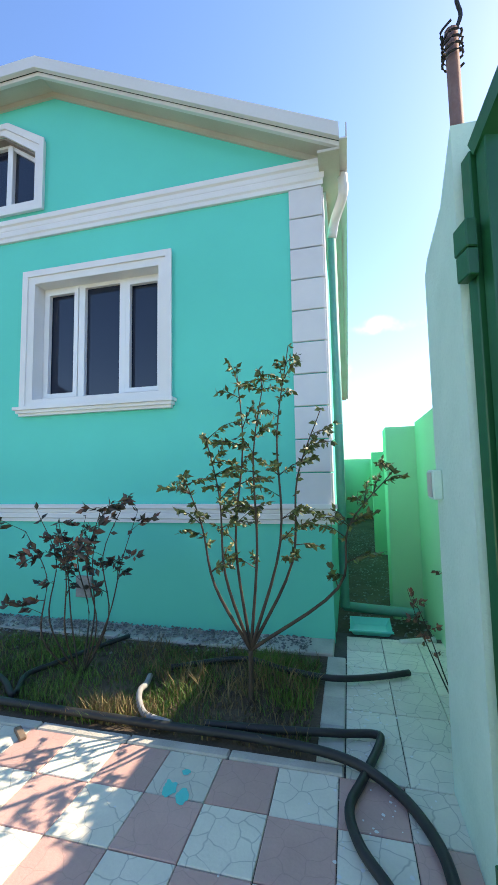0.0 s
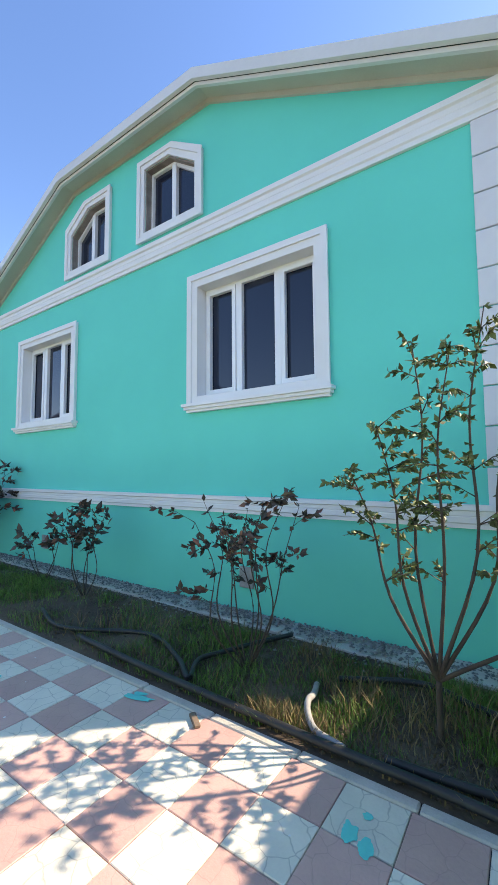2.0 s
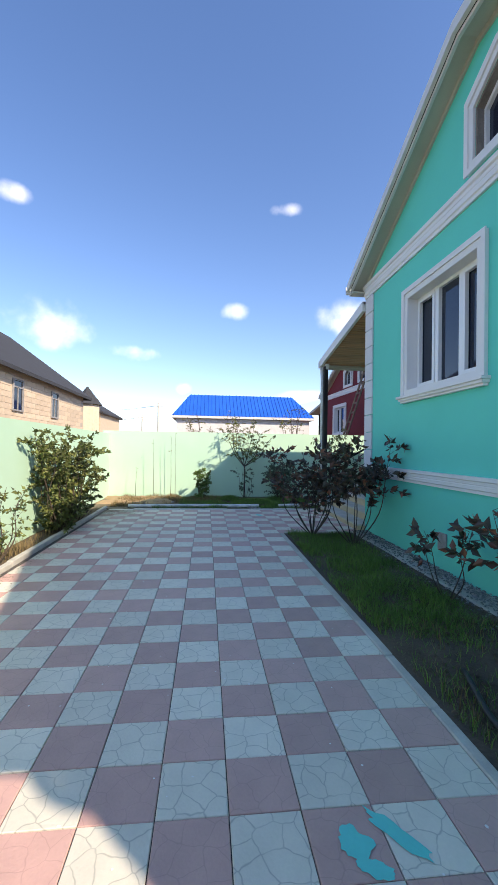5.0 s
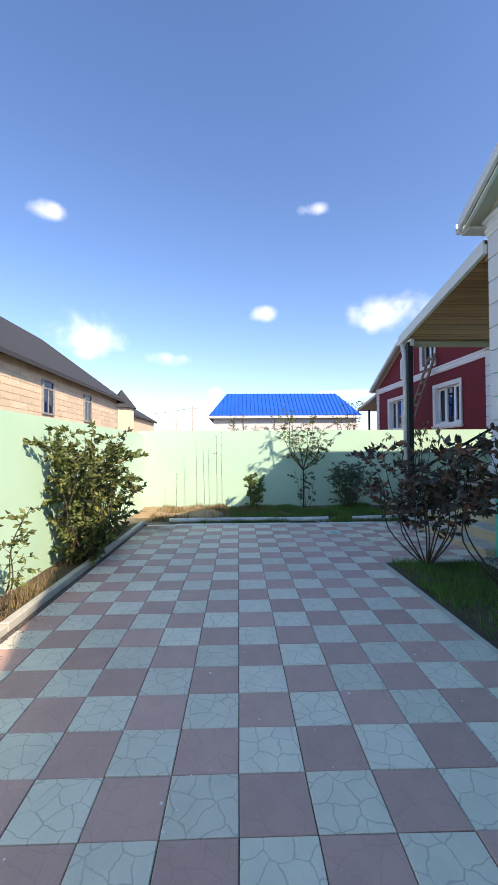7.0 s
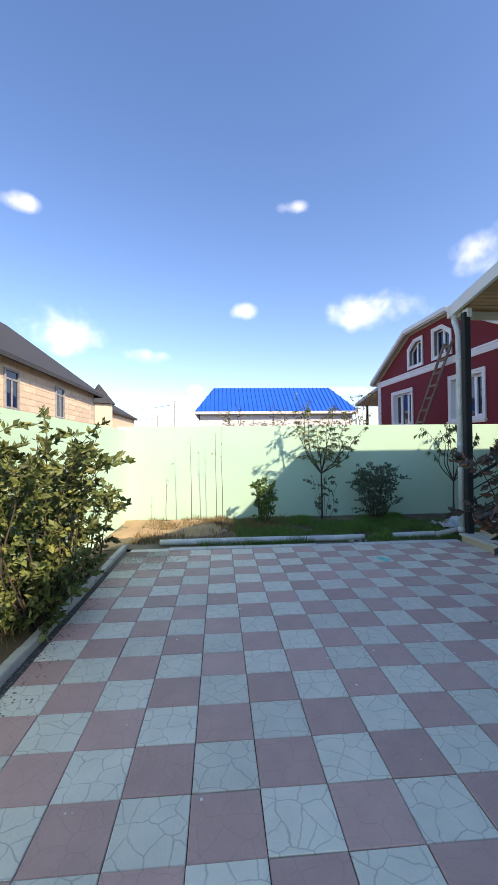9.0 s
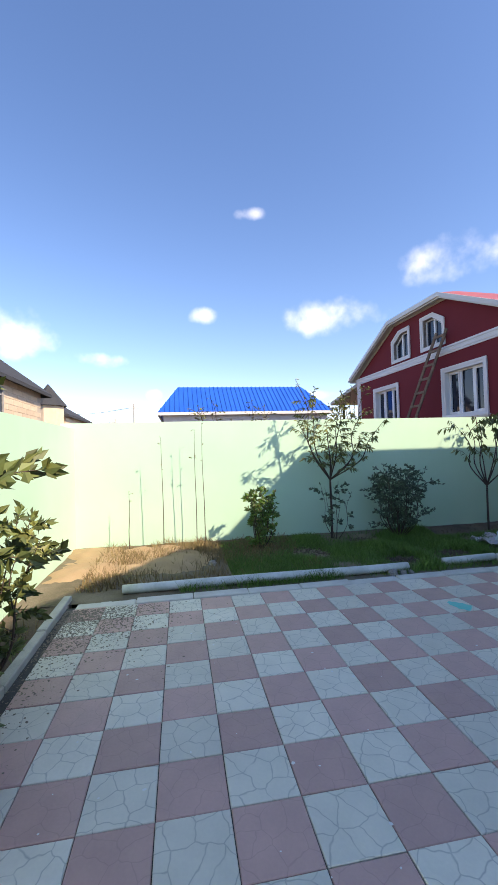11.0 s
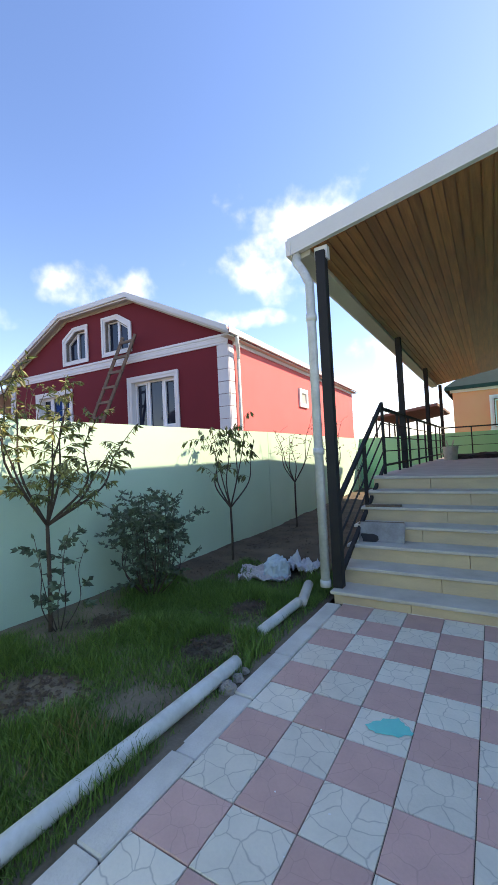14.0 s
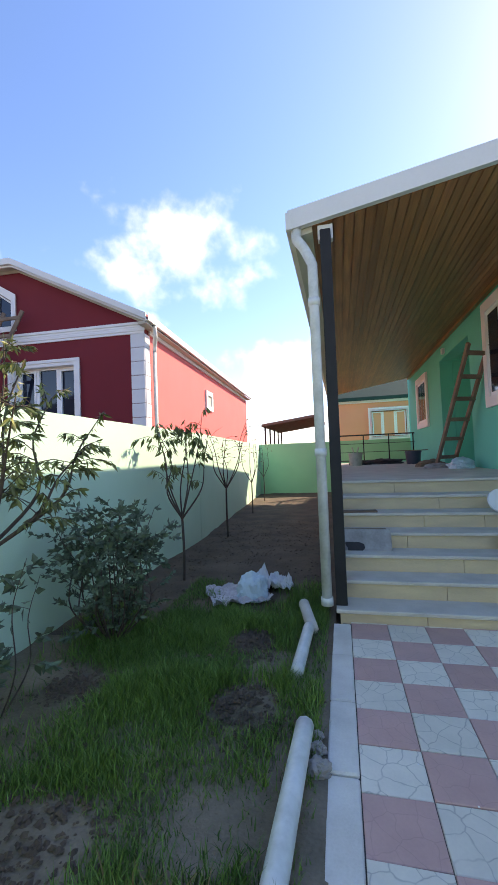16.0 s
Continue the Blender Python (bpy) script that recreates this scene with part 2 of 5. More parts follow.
RUST = material("rusty_pipe", (0.30, 0.17, 0.13), 0.8, (0.2, 0.10, 0.07), 8, 60, 0.3)
PIPE_WHITE = material("white_plastic_pipe", (0.70, 0.72, 0.69), 0.45, (0.46, 0.49, 0.45), 6, 40, 0.1)
PIPE_TEAL = material("teal_painted_pipe", (0.07, 0.40, 0.32), 0.6, (0.10, 0.30, 0.25), 6, 40, 0.2)
HOSE = material("black_rubber_hose", (0.014, 0.014, 0.015), 0.5, (0.03, 0.03, 0.03), 6, 60, 0.1)
LIMESTONE = material("yellow_limestone_riser", (0.70, 0.55, 0.35), 0.8, (0.54, 0.43, 0.29), 4, 60, 0.25, stretch=(0.6, 1, 2.5))
TREAD = material("grey_stone_tread", (0.66, 0.61, 0.53), 0.75, (0.50, 0.46, 0.40), 4, 70, 0.2)
BOARD = material("varnished_brown_board", (0.44, 0.19, 0.065), 0.35, (0.22, 0.085, 0.028), 3, 30, 0.1, island=0.22, stretch=(8, 0.5, 8))
WOOD_GREY = material("weathered_ladder_wood", (0.24, 0.17, 0.12), 0.85, (0.15, 0.10, 0.07), 4, 40, 0.3)
BARK = material("brown_bark", (0.10, 0.07, 0.05), 0.9, (0.06, 0.042, 0.032), 12, 80, 0.5)
LEAF_OLIVE = material("olive_leaf", (0.14, 0.16, 0.045), 0.55, (0.08, 0.11, 0.03), 3, 30, 0.0, island=0.5)
LEAF_PEACH = material("yellow_green_leaf", (0.20, 0.20, 0.05), 0.55, (0.11, 0.13, 0.035), 3, 30, 0.0, island=0.5)
LEAF_DARK = material("dark_rose_leaf", (0.045, 0.05, 0.028), 0.45, (0.08, 0.04, 0.03), 3, 30, 0.0, island=0.5)
LEAF_GREEN = material("fresh_green_leaf", (0.10, 0.19, 0.03), 0.5, (0.07, 0.14, 0.02), 3, 30, 0.0, island=0.4)
LEAF_GREY = material("grey_green_leaf", (0.10, 0.15, 0.09), 0.6, (0.07, 0.11, 0.065), 3, 30, 0.0, island=0.35)
LEAF_RED = material("reddish_dry_leaf", (0.24, 0.08, 0.05), 0.6, (0.15, 0.08, 0.04), 3, 30, 0.0, island=0.4)
PAINT_TEAL = material("spilt_turquoise_paint", (0.06, 0.66, 0.60), 0.4, (0.05, 0.60, 0.54), 4, 60, 0.1)
PLASTIC_BAG = material("white_plastic_bag", (0.68, 0.70, 0.72), 0.35, (0.55, 0.58, 0.62), 5, 30, 0.3)
PLASTIC_BLUE = material("pale_blue_bag", (0.50, 0.62, 0.68), 0.35, (0.42, 0.55, 0.62), 5, 30, 0.3)
PLASTIC_GREY = material("grey_plastic_sheet", (0.52, 0.48, 0.49), 0.4, (0.40, 0.37, 0.38), 5, 30, 0.3)
PLASTIC_DARK = material("dark_blue_plastic", (0.05, 0.055, 0.10), 0.4)
BUCKET = material("white_bucket_plastic", (0.55, 0.55, 0.50), 0.5, (0.35, 0.36, 0.33), 9, 50, 0.1)
CLOTH = material("dark_cloth", (0.03, 0.03, 0.034), 0.9, (0.06, 0.05, 0.05), 7, 60, 0.3)
CARD = material("grey_stained_sheet", (0.38, 0.37, 0.36), 0.8, (0.22, 0.21, 0.20), 7, 50, 0.2)
STONE = material("grey_stone", (0.32, 0.30, 0.27), 0.9, (0.22, 0.2, 0.18), 7, 60, 0.5)
TERRA = material("red_brick_stack", (0.42, 0.14, 0.08), 0.9)


# ---- mesh helpers ----
def box(bm, x0, x1, y0, y1, z0, z1, m=None):
    vs = [bm.verts.new((x, y, z)) for x in (x0, x1) for y in (y0, y1) for z in (z0, z1)]
    if m is not None:
        for v in vs:
            v.co = m @ v.co
    for f in ((0, 1, 3, 2), (4, 6, 7, 5), (0, 4, 5, 1), (2, 3, 7, 6), (0, 2, 6, 4), (1, 5, 7, 3)):
        bm.faces.new([vs[i] for i in f])
    return vs


def soften(bm, width=0.006, segments=1):
    bmesh.ops.recalc_face_normals(bm, faces=bm.faces)
    bmesh.ops.bevel(bm, geom=bm.edges[:], offset=width, segments=segments, affect="EDGES", profile=0.6)
    return bm


def finish(name, bm, mat, smooth=False):
    bmesh.ops.recalc_face_normals(bm, faces=bm.faces)
    me = bpy.data.meshes.new(name)
    bm.to_mesh(me)
    bm.free()
    me.materials.append(mat)
    if smooth:
        me.shade_smooth()
    return me


def part(name, bm, mat, parent=None, label="", smooth=False):
    ob = new(name, finish(name, bm, mat, smooth))
    ob.parent = parent
    return tagged(ob, label)


def empty(name, x=0.0, y=0.0, z=0.0, label="", category="", group="", kind=""):
    ob = new(name)
    ob.location = (x, y, z)
    bpy.context.view_layer.update()
    return tagged(ob, label, category, group, kind)


def slab(x0, x1, y0, y1, z0, z1, bevel=0.0):
    bm = bmesh.new()
    box(bm, x0, x1, y0, y1, z0, z1)
    return soften(bm, bevel) if bevel else bm


def plate(outer, holes, y0, y1):
    """An upright plate in the x-z plane with holes, from y0 to y1."""
    bm = bmesh.new()
    edges = []
    for loop in (outer, *holes):
        vs = [bm.verts.new((x, y0, z)) for x, z in loop]
        edges += [bm.edges.new((vs[i], vs[(i + 1) % len(vs)])) for i in range(len(vs))]
    bmesh.ops.triangle_fill(bm, edges=edges, use_beauty=True, use_dissolve=False)
    got = bmesh.ops.extrude_face_region(bm, geom=bm.faces[:])
    for v in got["geom"]:
        if isinstance(v, bmesh.types.BMVert):
            v.co.y = y1
    return bm


def rect(x0, x1, z0, z1):
    return [(x0, z0), (x1, z0), (x1, z1), (x0, z1)]


def tube(bm, points, radii, sides=8):
    """A tapered tube along points."""
    points = [Vector(p) for p in points]
    rings = []
    for i, p in enumerate(points):
        d = (points[min(i + 1, len(points) - 1)] - points[max(i - 1, 0)]).normalized()
        a = d.orthogonal().normalized() if abs(d.z) > 0.9 else d.cross(Vector((0, 0, 1))).normalized()
        b = d.cross(a)
        r = radii[i] if isinstance(radii, (list, tuple)) else radii
        rings.append([bm.verts.new(p + (a * math.cos(k * 2 * math.pi / sides) + b * math.sin(k * 2 * math.pi / sides)) * r) for k in range(sides)])
    for r0, r1 in zip(rings, rings[1:]):
        n = sides
        best = min(range(n), key=lambda s: (r1[s].co - r0[0].co).length)
        for k in range(n):
            bm.faces.new((r0[k], r0[(k + 1) % n], r1[(k + 1 + best) % n], r1[(k + best) % n]))
    bm.faces.new(rings[0][::-1])
    bm.faces.new(rings[-1])


def smooth_path(points, steps=6):
    """Catmull-Rom through points."""
    p = [Vector(q) for q in points]
    p = [2 * p[0] - p[1], *p, 2 * p[-1] - p[-2]]
    out = []
    for i in range(1, len(p) - 2):
        for k in range(steps):
            t = k / steps
            out.append(0.5 * (2 * p[i] + (p[i + 1] - p[i - 1]) * t + (2 * p[i - 1] - 5 * p[i] + 4 * p[i + 1] - p[i + 2]) * t * t + (3 * p[i] - p[i - 1] - 3 * p[i + 1] + p[i + 2]) * t ** 3))
    return out + [p[-2]]


# ---- ground ----
def setting(name, bm, mat, label, category, smooth=False):
    return tagged(part(name, bm, mat, None, "", smooth), label, category, "", "structure")


bm = bmesh.new()
box(bm, -400, 400, -400, 400, -0.45, -0.12)
setting("ground", bm, SOIL, "bare dry earth around the houses", "ground")


def bed(name, x0, x1, y0, y1, z, bump, mat, label, step=0.09, dome=0.0):
    """Uneven earth sheet with a skirt."""
    nx, ny = max(2, int((x1 - x0) / step)), max(2, int((y1 - y0) / step))
    verts, faces = [], []
    for i in range(nx + 1):
        for j in range(ny + 1):
            x, y = x0 + (x1 - x0) * i / nx, y0 + (y1 - y0) * j / ny
            edge = min(1, min(i, nx - i, j, ny - j) / 2)
            h = noise.noise((x * 1.3, y * 1.3, 3)) + 0.5 * noise.noise((x * 5, y * 5, 7)) + 0.25 * noise.noise((x * 14, y * 14, 1))
            rise = dome * (min(1, 3.5 * min(i / nx, 1 - i / nx, j / ny, 1 - j / ny)) + 0.35 * h - 0.5)
            verts.append((x, y, z + bump * h * (0.4 + 0.6 * edge) + rise))
    for i in range(nx):
        for j in range(ny):
            a = i * (ny + 1) + j
            faces.append((a, a + ny + 1, a + ny + 2, a + 1))
    me = bpy.data.meshes.new(name)
    me.from_pydata(verts, [], faces)
    me.materials.append(mat)
    me.shade_smooth()
    return tagged(new(name, me), label, "soil", "", "structure")


bed("front_bed", -9.1, -0.25, 2.15, 3.42, 0.0, 0.035, SOIL, "dry brown planting bed along the house wall")
bed("far_bed", -14.45, -11.96, -2.1, 3.0, 0.0, 0.03, TURF, "grassy planting bed under the boundary wall")
bed("far_bed_back", -15.3, -11.96, 3.0, 16.0, 0.0, 0.03, SOIL, "bare dug soil beside the veranda", 0.12)
bed("left_bed", -12.0, 1.5, -2.1, -1.62, -0.01, 0.03, SOIL, "narrow planting bed along the boundary wall")
bed("sand_patch", -14.45, -12.5, -2.3, 0.2, 0.0, 0.03, SAND, "sandy earth in the corner of the yard", 0.06, 0.12)

setting("pavement_bed", slab(-11.9, 1.5, -1.62, 2.14, -0.12, -0.012), JOINT, "sandy joints under the paving tiles", "paving")
setting("pavement_bed_stairs", slab(-11.9, -9.1, 2.14, 3.75, -0.12, -0.012), JOINT, "sandy joints under the paving tiles", "paving")
setting("pavement_bed_side", slab(-0.25, 0.75, 2.14, 4.0, -0.12, -0.012), JOINT, "sandy joints under the side path", "paving")


def kerb(name, pieces, label, mat=CONCRETE):
    top = empty(name, label=label, category="kerb", kind="structure")
    for x0, x1, y0, y1, z1 in pieces:
        part("kerb_stone", slab(x0, x1, y0, y1, -0.1, z1, 0.008), mat, top)


def run(a0, a1, n, gap=0.006):
    w = (a1 - a0) / n
    return [(a0 + i * w + gap / 2, a0 + (i + 1) * w - gap / 2) for i in range(n)]


kerb("bed_kerb", [(a, b, 2.09, 2.16, 0.008 + random.uniform(-0.004, 0.004)) for a, b in run(-9.1, -0.105, 15)] +
     [(-0.25, -0.105, a, b, 0.008) for a, b in run(2.17, 3.42, 4)] + [(-9.17, -9.1, a, b, 0.02) for a, b in run(2.17, 3.42, 3)],
     "pale concrete kerb edging the planting bed")
kerb("far_kerb", [(-11.98, -11.833, a, b, 0.004 + random.uniform(-0.01, 0.01)) for a, b in run(-1.5, 3.55, 9)], "worn pale concrete kerb beside the grass", KERB)
kerb("left_kerb", [(a, b, -1.66, -1.58, 0.05 + random.uniform(-0.012, 0.012)) for a, b in run(-12.1, 1.4, 17)], "raised grey concrete kerb along the boundary wall")
kerb("wall_apron", [(a, b, 3.42, 3.73, 0.02 + random.uniform(-0.008, 0.008)) for a, b in run(-9.2, -0.2, 9)], "grey gravelly concrete apron at the house foot")


# ---- the house type of this street ----
def moulding(x0, x1, y, z0, z1, depth=0.05):
    """Stepped horizontal band on a wall that faces -y."""
    bm = bmesh.new()
    h = z1 - z0
    rows = [(0.02, 0), (0.55, 0), (0.55, 0.18), (0.8, 0.24), (0.8, 0.46), (0.7, 0.5), (0.8, 0.54), (0.8, 0.72), (1.15, 0.78), (1.15, 1.0), (0.02, 1.0)]
    ends = [[bm.verts.new((xe + e * depth * d, y - depth * d, z0 + h * f)) for d, f in rows] for xe, e in ((x0, -1), (x1, 1))]
    n = len(rows)
    for k in range(n):
        bm.faces.new((ends[0][k], ends[0][(k + 1) % n], ends[1][(k + 1) % n], ends[1][k]))
    for loop in ends:
        bm.faces.new(loop)
    return bm


def window_unit(house, x0, x1, z0, z1, y, panes, arch=None, sill=True, mat=WHITE, surround=0.13, raw=False, glassmat=PANE):
    """Window in an opening: moulded surround, frame, panes and sill. arch: 'l' or 'r', the side with the cut corner."""
    def loop(g):
        a, b, c, d = x0 - g, x1 + g, z0 - g, z1 + g
        k, w = 0.34 * (z1 - z0), 0.5 * (x1 - x0)
        if arch == "r":
            return [(a, c), (b, c), (b, d - k), (b - w - g * 0.4, d), (a, d)]
        if arch == "l":
            return [(a, c), (b, c), (b, d), (a + w + g * 0.4, d), (a, d - k)]
        return rect(a, b, c, d)
    bm = plate(loop(surround), [loop(0.0)], y - 0.035, y - 0.001)
    unit = part("window", bm, mat, house, "white moulded window surround")
    part("surround_rim", plate(loop(surround + 0.012), [loop(surround * 0.55)], y - 0.055, y - 0.036), mat, unit)
    if raw:
        part("reveal", plate(loop(-0.001), [loop(-0.02)], y + 0.002, y + 0.11), REVEAL, unit, "raw unplastered brown reveal")
    else:
        part("reveal", plate(loop(0.001), [loop(-0.012)], y - 0.034, y + 0.16), mat, unit)
    fy = y + (0.12 if raw else 0.16)
    part("window_frame", plate(loop(-0.003), [loop(-0.055)], fy - 0.03, fy + 0.04), PVC, unit)
    for i in range(1, panes):
        mx = x0 + (x1 - x0) * i / panes
        top = z1 - 0.02
        part("mullion", slab(mx - 0.04, mx + 0.04, fy - 0.04, fy + 0.03, z0 + 0.05, top - (0.03 if arch else 0.03), 0.004), PVC, unit)
    w = (x1 - x0) / panes
    for i in ((0, panes - 1) if panes == 3 else ()):
        a, b = x0 + w * i + 0.045, x0 + w * (i + 1) - 0.045
        part("sash", plate(rect(a, b, z0 + 0.05, z1 - 0.05), [rect(a + 0.05, b - 0.05, z0 + 0.1, z1 - 0.1)], fy - 0.05, fy), PVC, unit)
    pane = part("pane", plate(loop(-0.03), [], fy + 0.012, fy + 0.02), glassmat, unit, "dark reflecting glass")
    pane.visible_shadow = False
    if sill:
        bm = bmesh.new()
        g = surround
        box(bm, x0 - g - 0.05, x1 + g + 0.05, y - 0.11, y - 0.001, z0 - 0.11, z0 - 0.075)
        box(bm, x0 - g - 0.03, x1 + g + 0.03, y - 0.085, y - 0.001, z0 - 0.145, z0 - 0.11)
        box(bm, x0 - g - 0.01, x1 + g + 0.01, y - 0.06, y - 0.001, z0 - 0.175, z0 - 0.145)
        part("sill", bm, mat, unit)
    return unit


def cottage(label, x0, x1, y0, y1, wall, side, roofmat, zs=1.0, ws=1.0, green=False, pipe_side=True, left_wall=None):
    """Single-storey house with a clipped front gable."""
    house = empty("house", (x0 + x1) / 2, y0, 0, label, "house")
    inv = Matrix.Translation((-(x0 + x1) / 2, -y0, 0))

    def P(name, bm, mat, parent=house, lab="", smooth=False):
        bm.transform(inv)
        return part(name, bm, mat, parent, lab, smooth)

    E, T, cut = 4.62 * zs, 6.18 * zs, 3.10 * ws
    mid = (x0 + x1) / 2
    w1 = (x1 - 3.28 * ws, x1 - 1.70 * ws, 2.38 * zs, 3.76 * zs)
    w2 = (x0 + 1.58 * ws, x0 + 3.14 * ws, 2.38 * zs, 3.76 * zs)
    g2 = (x1 - 4.27 * ws, x1 - 3.32 * ws, 4.79 * zs, 5.72 * zs)
    g1 = (x0 + 3.04 * ws, x0 + 3.96 * ws, 4.78 * zs, 5.69 * zs)
    outer = [(x0, -0.1), (x1, -0.1), (x1, E), (x1 - cut, T), (x0 + cut, T), (x0, E)]

    def archloop(g, side_):
        a, b, c, d = g
        k, w = 0.34 * (d - c), 0.5 * (b - a)
        return [(a, c), (b, c), (b, d - k), (b - w, d), (a, d)] if side_ == "r" else [(a, c), (b, c), (b, d), (a + w, d), (a, d - k)]
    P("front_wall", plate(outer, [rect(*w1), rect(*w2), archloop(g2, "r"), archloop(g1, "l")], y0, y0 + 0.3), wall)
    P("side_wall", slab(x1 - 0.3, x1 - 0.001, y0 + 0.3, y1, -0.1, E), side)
    bm = bmesh.new()
    dr = (y0 + 4.82, y0 + 7.17) if left_wall else None
    if dr:
        for a, b, c, d in ((y0 + 0.3, dr[0], -0.1, E), (dr[1], y1, -0.1, E), (dr[0], dr[1], -0.1, 1.1), (dr[0], dr[1], 3.72, E)):
            box(bm, x0 + 0.001, x0 + 0.3, a, b, c, d)
    else:
        box(bm, x0 + 0.001, x0 + 0.3, y0 + 0.3, y1, -0.1, E)
    P("side_wall", bm, left_wall or side)
    P("back_wall", slab(x0, x1, y1, y1 + 0.3, -0.1, E), side)
    # roof body: clipped gable at both ends
    o, ox = 0.30, 0.2
    sl = (T - E) / cut
    R = T + 0.07 + sl * ((x1 - x0) / 2 - cut)
    bm = bmesh.new()
    f, bk = y0 - o, y1 + o + 0.3
    prof = [(x0 - ox, E - sl * ox + 0.12), (x0 + cut, T + 0.07), (x1 - cut, T + 0.07), (x1 + ox, E - sl * ox + 0.12)]
    run_ = (x1 - cut - mid)
    A = [bm.verts.new((x, f, z)) for x, z in prof]
    B = [bm.verts.new((x, bk, z)) for x, z in prof]
    ra, rb = bm.verts.new((mid, f + run_ * 1.3, R)), bm.verts.new((mid, bk - run_ * 1.3, R))
    bm.faces.new((A[0], A[1], ra, rb, B[1], B[0]))
    bm.faces.new((A[3], B[3], B[2], rb, ra, A[2]))
    bm.faces.new((A[1], A[2], ra))
    bm.faces.new((B[2], B[1], rb))
    C = [bm.verts.new((v.co.x, v.co.y, v.co.z - 0.05)) for v in A]
    D = [bm.verts.new((v.co.x, v.co.y, v.co.z - 0.05)) for v in B]
    bm.faces.new((C[0], C[1], D[1], D[0]))
    bm.faces.new((C[1], C[2], D[2], D[1]))
    bm.faces.new((C[2], C[3], D[3], D[2]))
    for i in range(3):
        bm.faces.new((A[i], A[i + 1], C[i + 1], C[i]))
        bm.faces.new((B[i], D[i], D[i + 1], B[i + 1]))
    bm.faces.new((A[0], C[0], D[0], B[0]))
    bm.faces.new((A[3], B[3], D[3], C[3]))
    P("roof", bm, roofmat)

    def verge(g0, g1, ya, yb):
        """Board that follows the gable line between offsets g0 and g1 below the roof."""
        up = [(x, z - g0) for x, z in prof]
        dn = [(x, z - g1) for x, z in prof]
        return plate(up + dn[::-1], [], ya, yb)
    P("fascia", verge(-0.02, 0.12, f - 0.03, f + 0.02), FASCIA, house, "white metal gable fascia")
    P("fascia_trim", verge(0.12, 0.165, f + 0.03, f + 0.07), FASCIA)
    P("soffit", verge(0.10, 0.125, f + 0.07, y0 + 0.02), SOFFIT, house, "beige painted soffit under the gable")
    P("frieze", verge(0.125, 0.19, y0 - 0.03, y0 - 0.001), SOFFIT)
    for xe, s_ in ((x1, 1), (x0, -1)):
        ze = E - sl * ox
        a, b = sorted((xe + s_ * 0.001, xe + s_ * ox))
        P("eave_soffit", slab(a, b, y0 - o + 0.02, bk, ze - 0.08, ze - 0.055), SOFFIT)
        a, b = sorted((xe + s_ * ox, xe + s_ * (ox + 0.07)))
        bm = bmesh.new()
        yy = y0 - o - 0.03
        box(bm, a, b, yy, bk, ze - 0.03, ze - 0.015)
        a1, b1 = sorted((xe + s_ * (ox + 0.058), xe + s_ * (ox + 0.07)))
        box(bm, a1, b1, yy, bk, ze - 0.015, ze + 0.12)
        P("gutter", bm, FASCIA, house, "white metal rain gutter")
    # bands and quoins
    P("upper_band", moulding(x0, x1, y0, 4.32 * zs, 4.57 * zs, 0.06), WHITE)
    P("lower_band", moulding(x0, x1, y0, 1.04, 1.225, 0.055), WHITE)
    nq = 10
    hq = (4.32 * zs - 1.2) / nq
    base = slab(-0.16, 0.16, -0.03, -0.001, 0.007, hq - 0.004, 0.005)
    me = finish("quoin", base, QUOIN)
    for xq in (x1 - 0.145, x0 + 0.145):
        for i in range(nq):
            q = new("quoin", me)
            q.parent = house
            q.location = (xq - mid, 0, 1.2 + hq * i)
    sm = finish("side_quoin", slab(0.001, 0.03, 0.0, 0.25, 0.007, hq - 0.004, 0.004), QUOIN)
    for i in range(nq):
        q = new("side_quoin", sm)
        q.parent = house
        q.location = (x1 - mid, 0, 1.2 + hq * i)
    gm = PANE_GREEN if green else PANE
    units = [window_unit(None, *w1, y0, 3, glassmat=gm), window_unit(None, *w2, y0, 3, glassmat=gm),
             window_unit(None, *g2, y0, 2, "r", False, surround=0.12, raw=True), window_unit(None, *g1, y0, 2, "l", False, surround=0.12, raw=True)]
    for u in units:
        for o_ in (u, *u.children):
            o_.data.transform(inv)
        u.parent = house
    # rooms behind the glass stay dark
    P("inner_wall", slab(x0 + 0.31, x1 - 0.31, y0 + 1.2, y0 + 1.25, 0, E - 0.25), CURTAIN)
    P("attic_wall", slab(x0 + cut - 0.4, x1 - cut + 0.4, y0 + 1.2, y0 + 1.25, E - 0.24, T - 0.3), CURTAIN)
    P("band_side", slab(x1 + 0.001, x1 + 0.05, y0 + 0.26, y1, 4.35 * zs, 4.55 * zs), WHITE)
    if pipe_side:
        bm = bmesh.new()
        tube(bm, [(x1 + 0.09, y0 + 0.36, E - 0.62), (x1 + 0.09, y0 + 0.36, 0.2)], 0.045, 10)
        P("downpipe", bm, PIPE_WHITE if side is not TEAL else PIPE_TEAL, house, "rain downpipe on the side wall", True)
        bm = bmesh.new()
        tube(bm, smooth_path([(x1 + 0.22, y0 + 0.1, E - sl * ox - 0.04), (x1 + 0.22, y0 + 0.12, E - 0.34), (x1 + 0.13, y0 + 0.3, E - 0.48), (x1 + 0.09, y0 + 0.36, E - 0.64)], 4), 0.05, 10)
        P("downpipe_elbow", bm, FASCIA, house, "white swan-neck from the gutter", True)
    return house, inv


